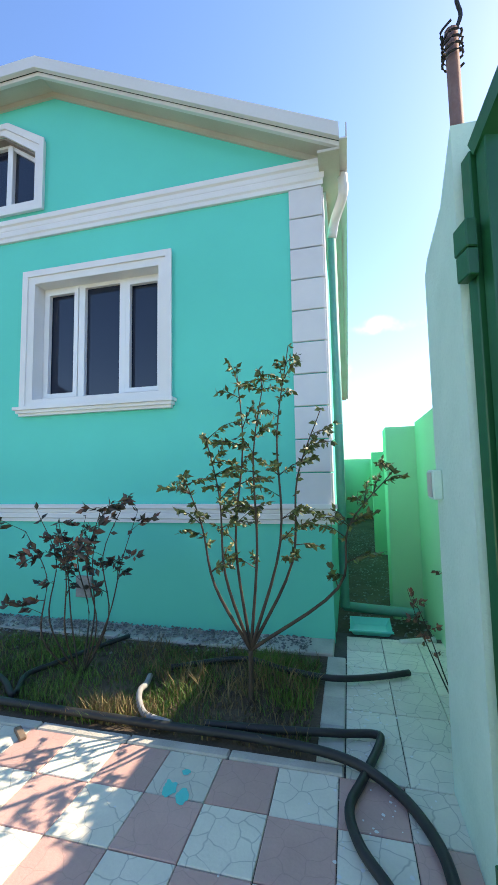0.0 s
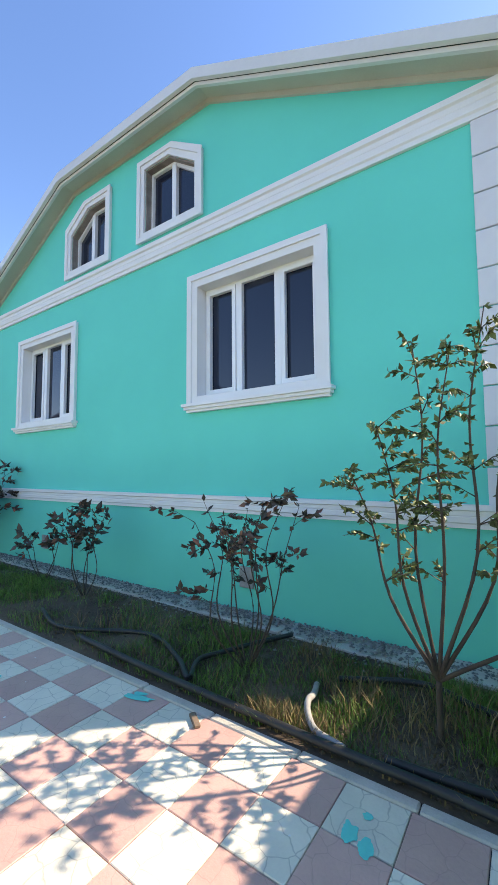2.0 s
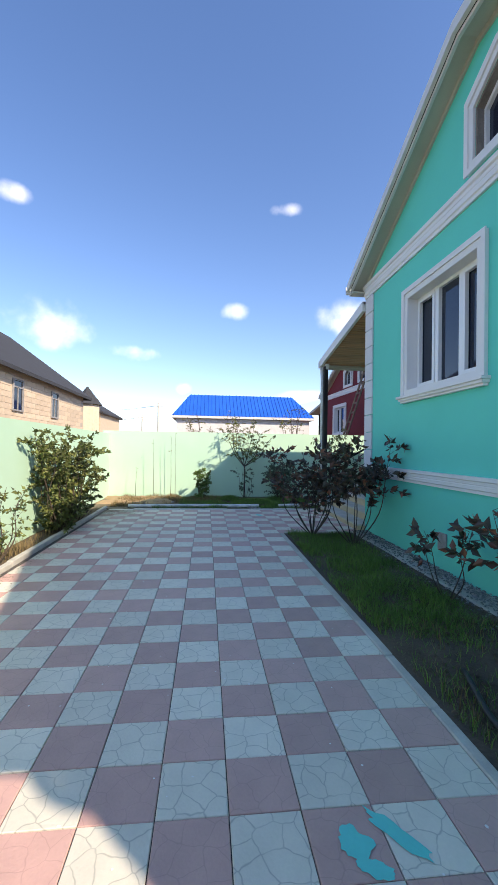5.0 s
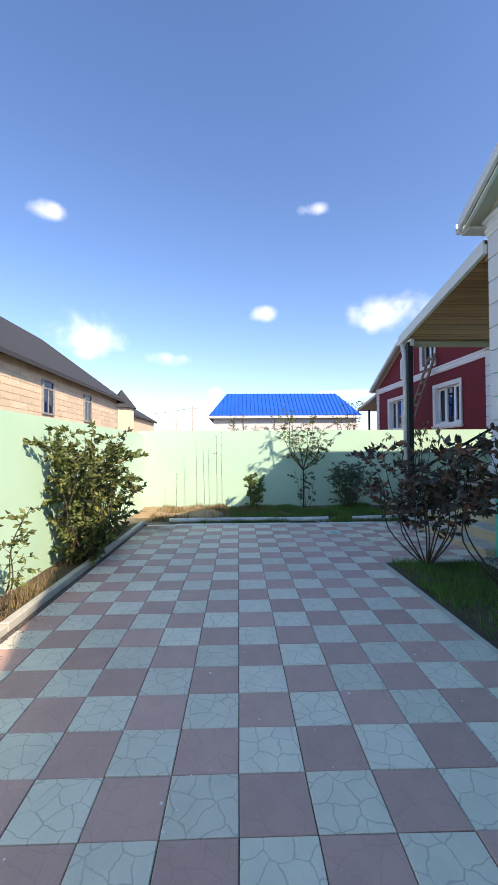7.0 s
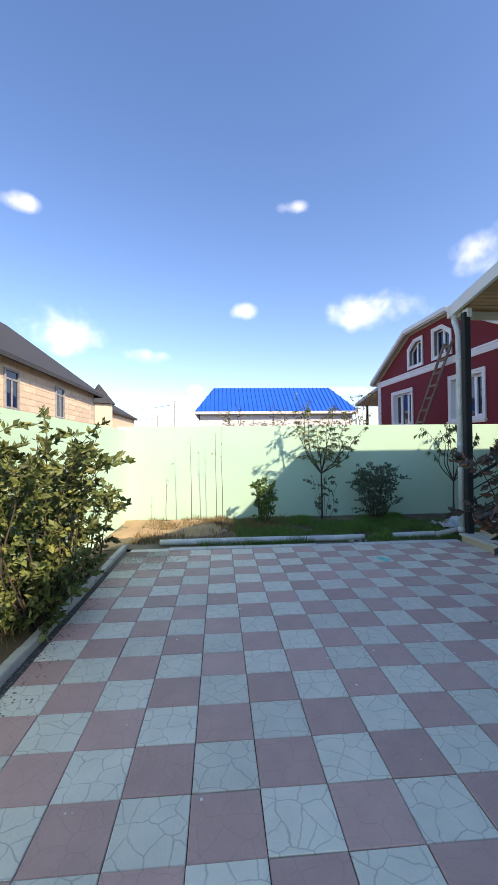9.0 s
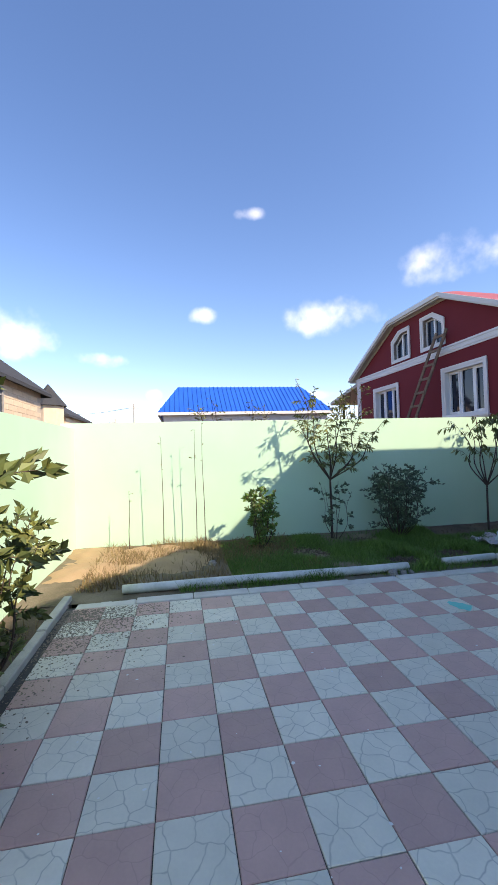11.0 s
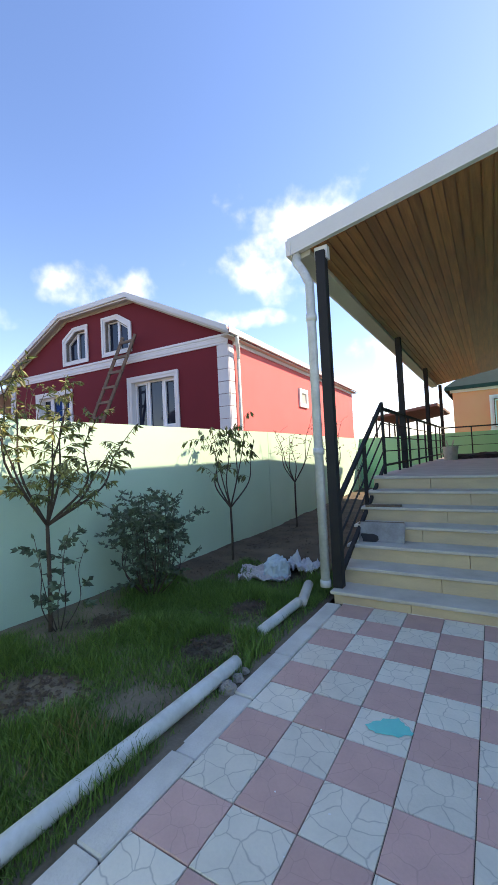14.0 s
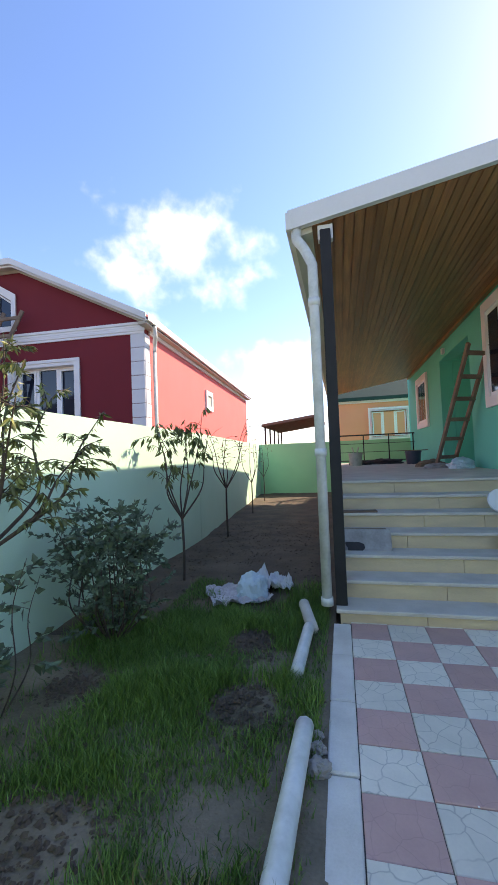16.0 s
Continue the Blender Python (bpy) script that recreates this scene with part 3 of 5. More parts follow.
home, home_inv = cottage("turquoise plastered house with white trim and clipped gable", -9.31, -0.2, 3.73, 15.5, TEAL, TEAL, ROOF_GREEN, 1.0, 1.0, False, True, GREENISH)
# front takes the shaded red, side walls the sunlit red
red, red_inv = cottage("red plastered neighbour house with white trim, front coloured as shaded, side as sunlit", -25.11, -16.0, 8.05, 19.8, RED_SHADED, RED_SUNLIT, ROOF_RED, 1.0, 1.0)


red.location, red.rotation_euler = (-20.551, 7.86, 0), (0, 0, radians(2.4))


# ---- boundary walls ----
def wall_run(name, x0, y0, x1, y1, h, mat, label, thick=0.2, cap=0.0):
    """Plastered wall along a line, its left side to the yard."""
    d = Vector((x1 - x0, y1 - y0, 0))
    n = Vector((d.y, -d.x, 0)).normalized() * thick
    length = d.length
    k = max(2, int(length / 0.5))
    bm = bmesh.new()
    cols = []
    for i in range(k + 1):
        p = Vector((x0, y0, 0)) + d * i / k
        wob = 0.008 * noise.noise((p.x * 2, p.y * 2, 5))
        cols.append([bm.verts.new((q.x, q.y, z + (wob if z > 0 else 0))) for q, z in ((p, -0.15), (p, h), (p + n, h), (p + n, -0.15))])
    for a, b in zip(cols, cols[1:]):
        for i in range(4):
            bm.faces.new((a[i], b[i], b[(i + 1) % 4], a[(i + 1) % 4]))
    bm.faces.new(cols[0])
    bm.faces.new(cols[-1][::-1])
    return setting(name, bm, mat, label, "wall")


wall_run("wall_west", -14.62, 7.0, -14.62, -2.3, 1.96, MINT, "mint green plastered boundary wall", -0.2)
wall_run("wall_west_back", -15.25, 16.0, -14.62, 7.0, 1.96, MINT, "mint green plastered boundary wall", -0.2)
wall_run("wall_north", -9.0, 16.0, -15.35, 16.0, 1.96, MINT_DEEP, "green plastered back wall", -0.2)
wall_run("wall_south", -14.62, -2.1, 1.7, -2.1, 1.88, MINT, "mint green plastered boundary wall", 0.2)
wall_run("wall_east_back", 0.72, 4.8, 0.8, 16.0, 2.03, MINT_DEEP, "green plastered side boundary wall", 0.2)
wall_run("wall_east_step", 0.4, 4.8, 0.72, 4.8, 2.03, MINT_DEEP, "green wall pier of the side boundary", -0.4)
wall_run("wall_east_far", 0.45, 8.6, 0.72, 8.6, 1.95, MINT_DEEP, "green wall pier further along", -0.3)
bm = plate([(1.5, -0.15), (2.11, -0.15), (2.11, 2.5), (2.04, 2.56), (1.72, 2.62), (1.5, 2.8)], [], 0.0, 0.33)
bm.transform(Matrix(((0, 1, 0, 0.395), (1, 0, 0, 0), (0, 0, 1, 0), (0, 0, 0, 1))))
setting("wall_gate", bm, PALE_WALL, "pale green rough plastered gate pier", "wall")
wall_run("wall_east_near", 0.72, 2.11, 0.72, 4.8, 2.07, MINT_DEEP, "green plastered side wall", 0.2)
wall_run("wall_north_east", 1.0, 16.0, -0.2, 16.0, 2.1, MINT_DEEP, "green plastered wall closing the side passage", -0.2)
wall_run("wall_east_front", 1.7, -2.3, 1.7, 1.9, 1.9, MINT, "mint green wall beyond the gate", 0.2)

# ---- stairs and veranda ----
stairs = empty("stairs", -10.6, 3.6, 0, "seven limestone steps up to the veranda", "stairs")
s_inv = Matrix.Translation((10.6, -3.6, 0))


def SP(name, bm, mat, parent=stairs, lab=""):
    bm.transform(s_inv)
    return part(name, bm, mat, parent, lab)


RISE = [0.115 + 0.1675 * k for k in range(7)]
for k, z in enumerate(RISE):
    y = 3.6 + 0.3 * k
    zb = RISE[k - 1] if k else -0.1
    last = k == 6
    cuts = [-11.92, -11.2 + 0.23 * ((k * 7) % 3), -10.35 + 0.2 * ((k * 5) % 4), -9.32]
    for a, b in zip(cuts, cuts[1:]):
        SP("riser", slab(a + 0.002, b - 0.002, y, y + 0.6, zb - 0.01, z - 0.035, 0.003), LIMESTONE)
    if not last:
        SP("tread", slab(-11.95, -9.32, y - 0.025, y + 0.31, z - 0.034, z, 0.006), TREAD)
SP("platform", slab(-11.95, -9.32, 5.375, 14.9, 1.085, 1.12, 0.006), TREAD, stairs, "grey stone veranda floor")
SP("platform_base", slab(-11.9, -9.33, 6.0, 14.85, -0.1, 1.083), LIMESTONE)

ver = empty("veranda_roof", -10.7, 3.7, 3.6, "lean-to veranda roof with white edge and brown boarded ceiling", "roof")
v_inv = Matrix.Translation((10.7, -3.7, -3.6))


def VP(name, bm, mat, lab="", smooth=False):
    bm.transform(v_inv)
    return part(name, bm, mat, ver, lab, smooth)


SL = 0.172  # rise of the veranda roof towards the house
tilt = lambda x: 3.62 + SL * (x + 12.2)


def sloped(x0, x1, y0, y1, d0, d1, bm=None):
    bm = bm or bmesh.new()
    for v in box(bm, x0, x1, y0, y1, d0, d1):
        v.co.z += tilt(v.co.x)
    return bm


VP("roof_sheet", sloped(-12.26, -9.33, 3.66, 15.3, 0.12, 0.17), FASCIA)
VP("front_edge", sloped(-12.24, -9.33, 3.64, 3.70, -0.01, 0.175), FASCIA, "white metal edge")
bm = bmesh.new()
box(bm, -12.26, -12.205, 3.63, 15.3, 3.60, 3.76)
VP("gutter", bm, FASCIA, "white rain gutter")
VP("edge_beam", sloped(-12.2, -12.02, 3.72, 15.2, -0.06, 0.0), SOFFIT)
VP("wall_trim", sloped(-9.42, -9.33, 3.72, 15.2, -0.07, -0.012), BOARD, "orange-brown wooden trim")
bm = bmesh.new()
n = 27
for i in range(n):
    a = -12.02 + (12.02 - 9.34) * i / n
    b = -12.02 + (12.02 - 9.34) * (i + 1) / n
    sloped(a + 0.007, b - 0.007, 3.71, 15.2, -0.012, 0.006, bm)
    sloped(a - 0.007, a + 0.007, 3.71, 15.2, -0.001, 0.006, bm)
bm.transform(v_inv)
ceil_ob = tagged(part("ceiling", bm, BOARD, None), "brown varnished tongue-and-groove veranda ceiling", "ceiling", "", "structure")
ceil_ob.matrix_world = v_inv.inverted()

POSTS = [3.72, 7.7, 11.3, 14.8]
for k, y in enumerate(POSTS):
    bm = slab(-0.05, 0.05, -0.05, 0.05, 0, 3.58 - (0.115 if k == 0 else 1.12), 0.005)
    p = part("veranda_post", bm, STEEL_BLACK)
    p.location = (-11.9, y, 0.115 if k == 0 else 1.12)
    tagged(p, "black square steel veranda post", "post", "veranda posts")
bm = slab(-11.97, -11.83, 3.71, 3.79, 3.50, 3.64, 0.004)
VP("post_cap", bm, FASCIA)
dp = empty("downpipe", -12.03, 3.68, 0, "white plastic downpipe beside the veranda post", "pipe")
bm = bmesh.new()
tube(bm, [Vector((-0.14, 0.02, 3.62)), Vector((-0.14, 0.02, 3.55))] + smooth_path([(-0.14, 0.02, 3.53), (-0.07, 0.01, 3.42), (0, 0, 3.26)], 4) + [Vector((0, 0, 0.12))], 0.047, 12)
part("pipe", bm, PIPE_WHITE, dp, "", True)
for z in (0.15, 1.5, 2.9):
    bm = bmesh.new()
    tube(bm, [(0, 0, z - 0.035), (0, 0, z + 0.035)], 0.056, 12)
    part("collar", bm, PIPE_WHITE, dp, "", True)

rail = empty("stair_railing", -11.9, 4.1, 0.1, "black steel railing on the stairs and veranda", "railing")
r_inv = Matrix.Translation((11.9, -4.1, -0.1))


def RP(name, bm):
    bm.transform(r_inv)
    return part(name, bm, STEEL_BLACK, rail)


def bar(a, b, r):
    a, b = Vector(a), Vector(b)
    bm = bmesh.new()
    d = b - a
    m = Matrix.Translation(a) @ d.to_track_quat("Z", "Y").to_matrix().to_4x4()
    box(bm, -r, r, -r, r, 0, d.length, m)
    return bm


xr = -11.88
lo, hi = (xr, 4.12, 0.30), (xr, 6.0, 1.28)
RP("handrail", bar((xr, 3.77, 0.98), (xr, 5.95, 2.18), 0.022))
RP("bottom_rail", bar((xr, 3.77, 0.26), (xr, 5.95, 1.26), 0.02))
for k in (0.25, 0.5, 0.75):
    RP("rod", bar((xr, 3.77, 0.26 + 0.72 * k), (xr, 5.95, 1.26 + 0.90 * k), 0.008))
for y, z in ((4.85, 0.62), (5.95, 1.12)):
    RP("rail_post", bar((xr, y, z), (xr, y, z + (1.04 if y > 5.5 else 0.94)), 0.02))
RP("handrail", bar((xr, 5.95, 2.10), (xr, 14.7, 2.10), 0.022))
RP("bottom_rail", bar((xr, 5.95, 1.25), (xr, 14.7, 1.25), 0.016))
for k in (1.46, 1.67, 1.88):
    RP("rod", bar((xr, 5.95, k), (xr, 14.7, k), 0.008))
for i in range(1, 9):
    y = 5.95 + i * 8.75 / 8
    RP("rail_post", bar((xr, y, 1.12), (xr, y, 2.1), 0.018))
RP("handrail", bar((xr, 14.7, 2.10), (-9.35, 14.7, 2.10), 0.022))
RP("bottom_rail", bar((xr, 14.7, 1.2), (-9.35, 14.7, 1.2), 0.016))
for k in (1.5, 1.8):
    RP("rod", bar((xr, 14.7, k), (-9.35, 14.7, k), 0.008))
for x in (-11.05, -10.2, -9.4):
    RP("rail_post", bar((x, 14.7, 1.12), (x, 14.7, 2.1), 0.018))


# ---- more of the house: low vents, veranda windows, door recess ----
def HP(name, bm, mat, lab=""):
    bm.transform(home_inv)
    return part(name, bm, mat, home, lab)


for xv in (-2.77, -6.82):
    HP("vent_cover", slab(xv - 0.09, xv + 0.09, 3.705, 3.729, 0.26, 0.48, 0.006), CARD, "small grey wall vent cover")
for ya, yb, za, zb in ((12.35, 13.95, 2.17, 3.75), (5.75, 7.58, 2.17, 3.95)):
    bm = plate(rect(ya, yb, za, zb), [rect(ya + 0.17, yb - 0.17, za + 0.17, zb - 0.17)], 0.0, 0.06)
    bm.transform(Matrix(((0, -1, 0, -9.315), (1, 0, 0, 0), (0, 0, 1, 0), (0, 0, 0, 1))))
    HP("side_window_surround", bm, WHITE, "pale moulded window surround")
    HP("side_window_frame", slab(-9.335, -9.313, ya + 0.17, yb - 0.17, za + 0.17, zb - 0.17), PVC)
    n = 3
    w = (yb - ya - 0.40) / n
    for i in range(n):
        HP("side_pane", slab(-9.345, -9.337, ya + 0.23 + w * i, ya + 0.17 + w * (i + 1), za + 0.24, zb - 0.24), PANE)
HP("recess_back", slab(-8.5, -8.45, 8.4, 11.05, 1.05, 3.8), GREENISH)
HP("recess_floor", slab(-9.3, -8.505, 8.56, 10.89, 1.05, 1.1), TREAD)
HP("recess_side", slab(-9.0, -8.502, 8.45, 8.549, 1.05, 3.8), GREENISH)
HP("recess_side", slab(-9.0, -8.502, 10.901, 11.0, 1.05, 3.8), GREENISH)
HP("recess_head", slab(-9.0, -8.502, 8.55, 10.9, 3.721, 3.8), GREENISH)
HP("door_leaf", slab(-8.53, -8.502, 9.3, 10.3, 1.1, 3.2, 0.006), GREENISH, "painted entrance door")
HP("wall_lamp", slab(-9.38, -9.311, 10.3, 10.42, 3.78, 3.92, 0.01), PVC, "small wall lamp beside the recess")

# red neighbour: side vent window and left porch
bm = plate(rect(12.7, 13.5, 3.12, 3.78), [rect(12.86, 13.34, 3.27, 3.63)], 0.0, 0.06)
bm.transform(red_inv @ Matrix(((0, 1, 0, -16.0), (1, 0, 0, 0), (0, 0, 1, 0), (0, 0, 0, 1))))
part("vent_surround", bm, WHITE, red)
bm = slab(-15.998, -15.98, 12.86, 13.34, 3.27, 3.63)
bm.transform(red_inv)
part("vent_grille", bm, SOFFIT, red)
bm = bmesh.new()
for v in box(bm, -28.1, -25.13, 8.0, 17, 3.75, 3.9):
    v.co.z += (v.co.x + 28.1) * 0.17
bm.transform(red_inv)
part("porch_roof", bm, SOFFIT, red)
for y in (8.6, 12):
    bm = slab(-27.95, -27.85, y, y + 0.1, 0, 3.8)
    bm.transform(red_inv)
    part("porch_post", bm, STEEL_BLACK, red)


def ladder(foot, head, width, rungs, mat, label, side=Vector((1, 0, 0))):
    foot, head = Vector(foot), Vector(head)
    top = empty("ladder", *foot, label, "ladder")
    d = head - foot
    for s in (-1, 1):
        bm = bmesh.new()
        a = side * width * 0.5 * s
        m = Matrix.Translation(a) @ d.to_track_quat("Z", "Y").to_matrix().to_4x4()
        box(bm, -0.025, 0.025, -0.04, 0.04, 0, d.length, m)
        part("rail", bm, mat, top)
    for i in range(rungs):
        c = d * (i + 0.6) / rungs
        bm = bmesh.new()
        q = Matrix.Translation(c) @ side.to_track_quat("X", "Z").to_matrix().to_4x4()
        box(bm, -width * 0.56, width * 0.56, -0.045, 0.01, -0.035, 0.035, q)
        part("rung", bm, mat, top)
    return top


ladder((-21.1, 6.8, 0.0), (-19.1, 7.72, 5.05), 0.5, 12, WOOD_GREY, "long weathered wooden ladder leaning on the maroon wall")
ladder((-9.78, 8.9, 1.12), (-9.5, 7.35, 3.25), 0.4, 6, WOOD_GREY, "homemade wooden ladder leaning by the veranda door", Vector((0.9, 0.42, 0)).normalized())


# ---- buildings beyond the walls ----
def hip_block(name, label, x0, x1, y0, y1, eave, top, wallmat, roofmat, inset, over=0.35, ribs=0):
    b = empty(name, (x0 + x1) / 2, (y0 + y1) / 2, 0, label, "house")
    inv = Matrix.Translation((-(x0 + x1) / 2, -(y0 + y1) / 2, 0))
    bm = slab(x0, x1, y0, y1, -0.2, eave)
    bm.transform(inv)
    part("wall", bm, wallmat, b)
    bm = bmesh.new()
    X0, X1, Y0, Y1 = x0 - over, x1 + over, y0 - over, y1 + over
    lo = [bm.verts.new(p) for p in ((X0, Y0, eave), (X1, Y0, eave), (X1, Y1, eave), (X0, Y1, eave))]
    hi = [bm.verts.new(p) for p in ((X0 + inset[0], Y0 + inset[1], top), (X1 - inset[0], Y0 + inset[1], top), (X1 - inset[0], Y1 - inset[1], top), (X0 + inset[0], Y1 - inset[1], top))]
    for i in range(4):
        bm.faces.new((lo[i], lo[(i + 1) % 4], hi[(i + 1) % 4], hi[i]))
    bm.faces.new(hi)
    bm.faces.new(lo[::-1])
    bm.transform(inv)
    roof = part("roof", bm, roofmat, b)
    bm = bmesh.new()
    for a, c in (((X0, Y0), (X1, Y0 + 0.06)), ((X0, Y1 - 0.06), (X1, Y1)), ((X1 - 0.06, Y0 + 0.06), (X1, Y1 - 0.06)), ((X0, Y0 + 0.06), (X0 + 0.06, Y1 - 0.06))):
        box(bm, a[0], c[0], a[1], c[1], eave - 0.16, eave - 0.004)
    bm.transform(inv)
    part("eave_board", bm, FASCIA if roofmat is ROOF_BLUE else roofmat, b)
    if ribs:
        bm = bmesh.new()
        for i in range(ribs):
            y = Y0 + 0.15 + (Y1 - Y0 - 0.3) * i / (ribs - 1)
            k = min(1.0, min(y - Y0, Y1 - y) / inset[1])
            p, q = Vector((X1 + 0.005, y, eave + 0.015)), Vector((X1 - inset[0] * k, y, eave + (top - eave) * k + 0.015))
            m = Matrix.Translation(p) @ (q - p).to_track_quat("Z", "Y").to_matrix().to_4x4()
            box(bm, -0.02, 0.02, -0.025, 0.025, 0, (q - p).length, m)
        bm.transform(inv)
        tagged(part("roof_ribs", bm, roofmat, roof), "", "", "", "stuff")
    return b, inv


hip_block("bungalow", "white bungalow with a ribbed blue metal roof", -37, -30.0, -1.3, 8.0, 3.66, 5.42, STUCCO, ROOF_BLUE, (2.6, 1.1), 0.3, 38)
beige, beige_inv = hip_block("stone_house", "beige limestone house with dark tiled roof", -30.0, -14.0, -16.0, -7.5, 4.72, 7.6, MORTAR, ROOF_DARK, (4.2, 3.4), 0.45)
orange, orange_inv = hip_block("house", "orange plastered house with dark green roof and white trim", -11.9, -2.0, 20.0, 30.0, 4.12, 7.2, ORANGE, ROOF_GREEN, (4.0, 4.0), 0.3, 0)
bm = slab(-12.0, -1.9, 19.9, 19.999, 3.86, 4.0)
bm.transform(orange_inv)
part("upper_band", bm, WHITE, orange)
unit = window_unit(None, -10.35, -8.75, 2.2, 3.45, 20.0, 3, glassmat=PANE_GREEN)
unit.data.transform(orange_inv)
for piece in unit.children:
    piece.data.transform(orange_inv @ Matrix.Translation((0, -0.13, 0)))
unit.parent = orange
bm0 = slab(-0.49, 0.49, -0.004, 0.012, 0.006, 0.24, 0.004)
mesh_block = finish("block", bm0, BLOCK)
for r in range(19):
    for c in range(16):
        x = -29.5 + c + (0.5 if r % 2 else 0)
        z = 0.0 + 0.248 * r
        if x > -14.5 or z < 1.2:
            continue
        q = new("block", mesh_block)
        q.parent = beige
        q.matrix_basis = beige_inv @ pose(x, -7.49, z, 0, 0, 180)
for xw in (-20.6, -24.9, -16.3):
    bm = plate(rect(xw - 0.5, xw + 0.5, 2.95, 4.35), [rect(xw - 0.42, xw + 0.42, 3.02, 4.28)], -7.48, -7.42)
    bm.transform(beige_inv)
    wdw = part("window", bm, CARD, beige, "grey framed window")
    for n_, a, b, c, d, m_ in (("pane", -0.42, 0.42, 3.02, 4.28, PANE), ("mullion", -0.03, 0.03, 3.02, 4.0, CARD), ("transom", -0.42, 0.42, 3.97, 4.03, CARD)):
        bm = slab(xw + a, xw + b, -7.474, -7.466 if n_ == "pane" else -7.44, c, d)
        bm.transform(beige_inv)
        part(n_, bm, m_, wdw)
far_house, _ = hip_block("stone_house", "small far limestone house with a turret roof", -48, -40, -14, -8.9, 4.6, 6.2, BLOCK, ROOF_DARK, (3, 2.4), 0.3)
bm = bmesh.new()
bmesh.ops.create_cone(bm, cap_ends=True, segments=8, radius1=1.3, radius2=0.05, depth=1.6, matrix=Matrix.Translation((5.2, 1.7, 5.9)))
part("turret_roof", bm, ROOF_DARK, far_house)
bm = bmesh.new()
bmesh.ops.create_cone(bm, cap_ends=True, segments=8, radius1=1.05, radius2=1.05, depth=5.1, matrix=Matrix.Translation((5.2, 1.7, 2.55)))
part("turret", bm, BLOCK, far_house)
porch = empty("neighbour_porch", -14.5, 25, 0, "far neighbour porch with brown roof on dark posts", "porch")
bm = bmesh.new()
for v in box(bm, -1.9, 1.6, -1.5, 6, 3.25, 3.4):
    v.co.z += (v.co.x + 1.9) * 0.13
part("roof", bm, WOOD_GREY, porch)
for k in range(5):
    part("post", slab(-1.75, -1.66, -1.4 + k * 1.7, -1.3 + k * 1.7, 0, 3.25), STEEL_BLACK, porch)
wall_run("wall_far", -30, 33, -10, 33, 2.4, CLOTH, "dark far fence behind the houses", 0.2)
for x, y, h in ((-55, -5.5, 7.2), (-60, -8.3, 6.0)):
    pl = empty("utility_pole", x, y, 0, "pale far utility pole with wires", "pole", "utility poles")
    bm = bmesh.new()
    tube(bm, [(0, 0, -0.1), (0, 0, h)], [0.12, 0.09], 8)
    part("pole", bm, CONCRETE, pl)
    part("crossarm", slab(-0.05, 0.05, -0.6, 0.6, h - 0.5, h - 0.4), CONCRETE, pl)
    bm = bmesh.new()
    tube(bm, smooth_path([(0, 0, h - 0.4), (0, -6, h - 1.1), (2, -14, h - 0.5)], 5), 0.025, 4)
    part("wire", bm, STEEL_BLACK, pl)

# ---- gate, pole, meter box ----
gate = empty("metal_gate", 0.465, 1.42, 0, "open dark green metal gate leaf with scrolled top", "gate")
gd = Vector((0.22, -0.975, 0)).normalized()
gm = Matrix(((gd.x, -gd.y, 0, 0), (gd.y, gd.x, 0, 0), (0, 0, 1, 0), (0, 0, 0, 1)))
for nm, b in (("gate_post", (-0.06, 0.0, -0.04, 0.04, 0.02, 2.62)), ("stile", (0.01, 0.07, -0.025, 0.025, 0.06, 2.62)), ("stile", (1.33, 1.39, -0.025, 0.025, 0.06, 3.3)),
              ("bottom_rail", (0.07, 1.33, -0.02, 0.02, 0.06, 0.14)), ("sheet", (0.07, 1.33, -0.004, 0.004, 0.14, 1.95)), ("mid_rail", (0.07, 1.33, -0.02, 0.02, 1.95, 2.02)),
              ("hinge", (-0.06, 0.03, -0.085, -0.045, 2.25, 2.35)), ("hinge", (-0.05, 0.03, -0.085, -0.045, 2.15, 2.245)), ("hinge", (-0.05, 0.03, -0.085, -0.045, 0.1, 0.25))):
    bm = slab(*b, 0.004)
    bm.transform(gm)
    part(nm, bm, GATE_GREEN, gate)
bm = bmesh.new()
tube(bm, smooth_path([(0.26, 0, 2.78), (0.16, 0, 2.6), (0.15, 0, 2.45), (0.22, 0, 2.38), (0.3, 0, 2.44), (0.29, 0, 2.54), (0.23, 0, 2.53)], 5), 0.012, 6)
bm.transform(gm)
part("scroll", bm, GATE_GREEN, gate, "", True)
bm = bar((0.07, 0, 2.0), (0.9, 0, 2.55), 0.02)
bm.transform(gm)
part("brace", bm, GATE_GREEN, gate)
bm = bar((0.0, 0, 2.62), (1.36, 0, 3.3), 0.035)
bm.transform(gm)
part("top_rail", bm, GATE_GREEN, gate)
pole = empty("pipe_pole", 0.62, 2.2, 0, "rusty steel pole with tangled wire at its top", "pole")
bm = bmesh.new()
tube(bm, [(0, 0, 0), (0, 0, 3.95)], 0.035, 10)
part("pole", bm, RUST, pole, "", True)
for k in range(4):
    bm = bmesh.new()
    c = Vector((0, 0, 3.74 + 0.05 * k))
    tube(bm, smooth_path([c + Vector((0.055 * math.cos(a * 1.3 + k), 0.055 * math.sin(a * 1.3 + k), 0.012 * a)) for a in range(7)], 3), 0.007, 5)
    part("wire", bm, STEEL_BLACK, pole)
bm = bmesh.new()
tube(bm, smooth_path([(0, 0, 3.9), (0.06, 0.02, 4.05), (0.04, 0, 4.15), (0.12, 0.02, 4.3)], 4), 0.012, 5)
part("wire", bm, STEEL_BLACK, pole)
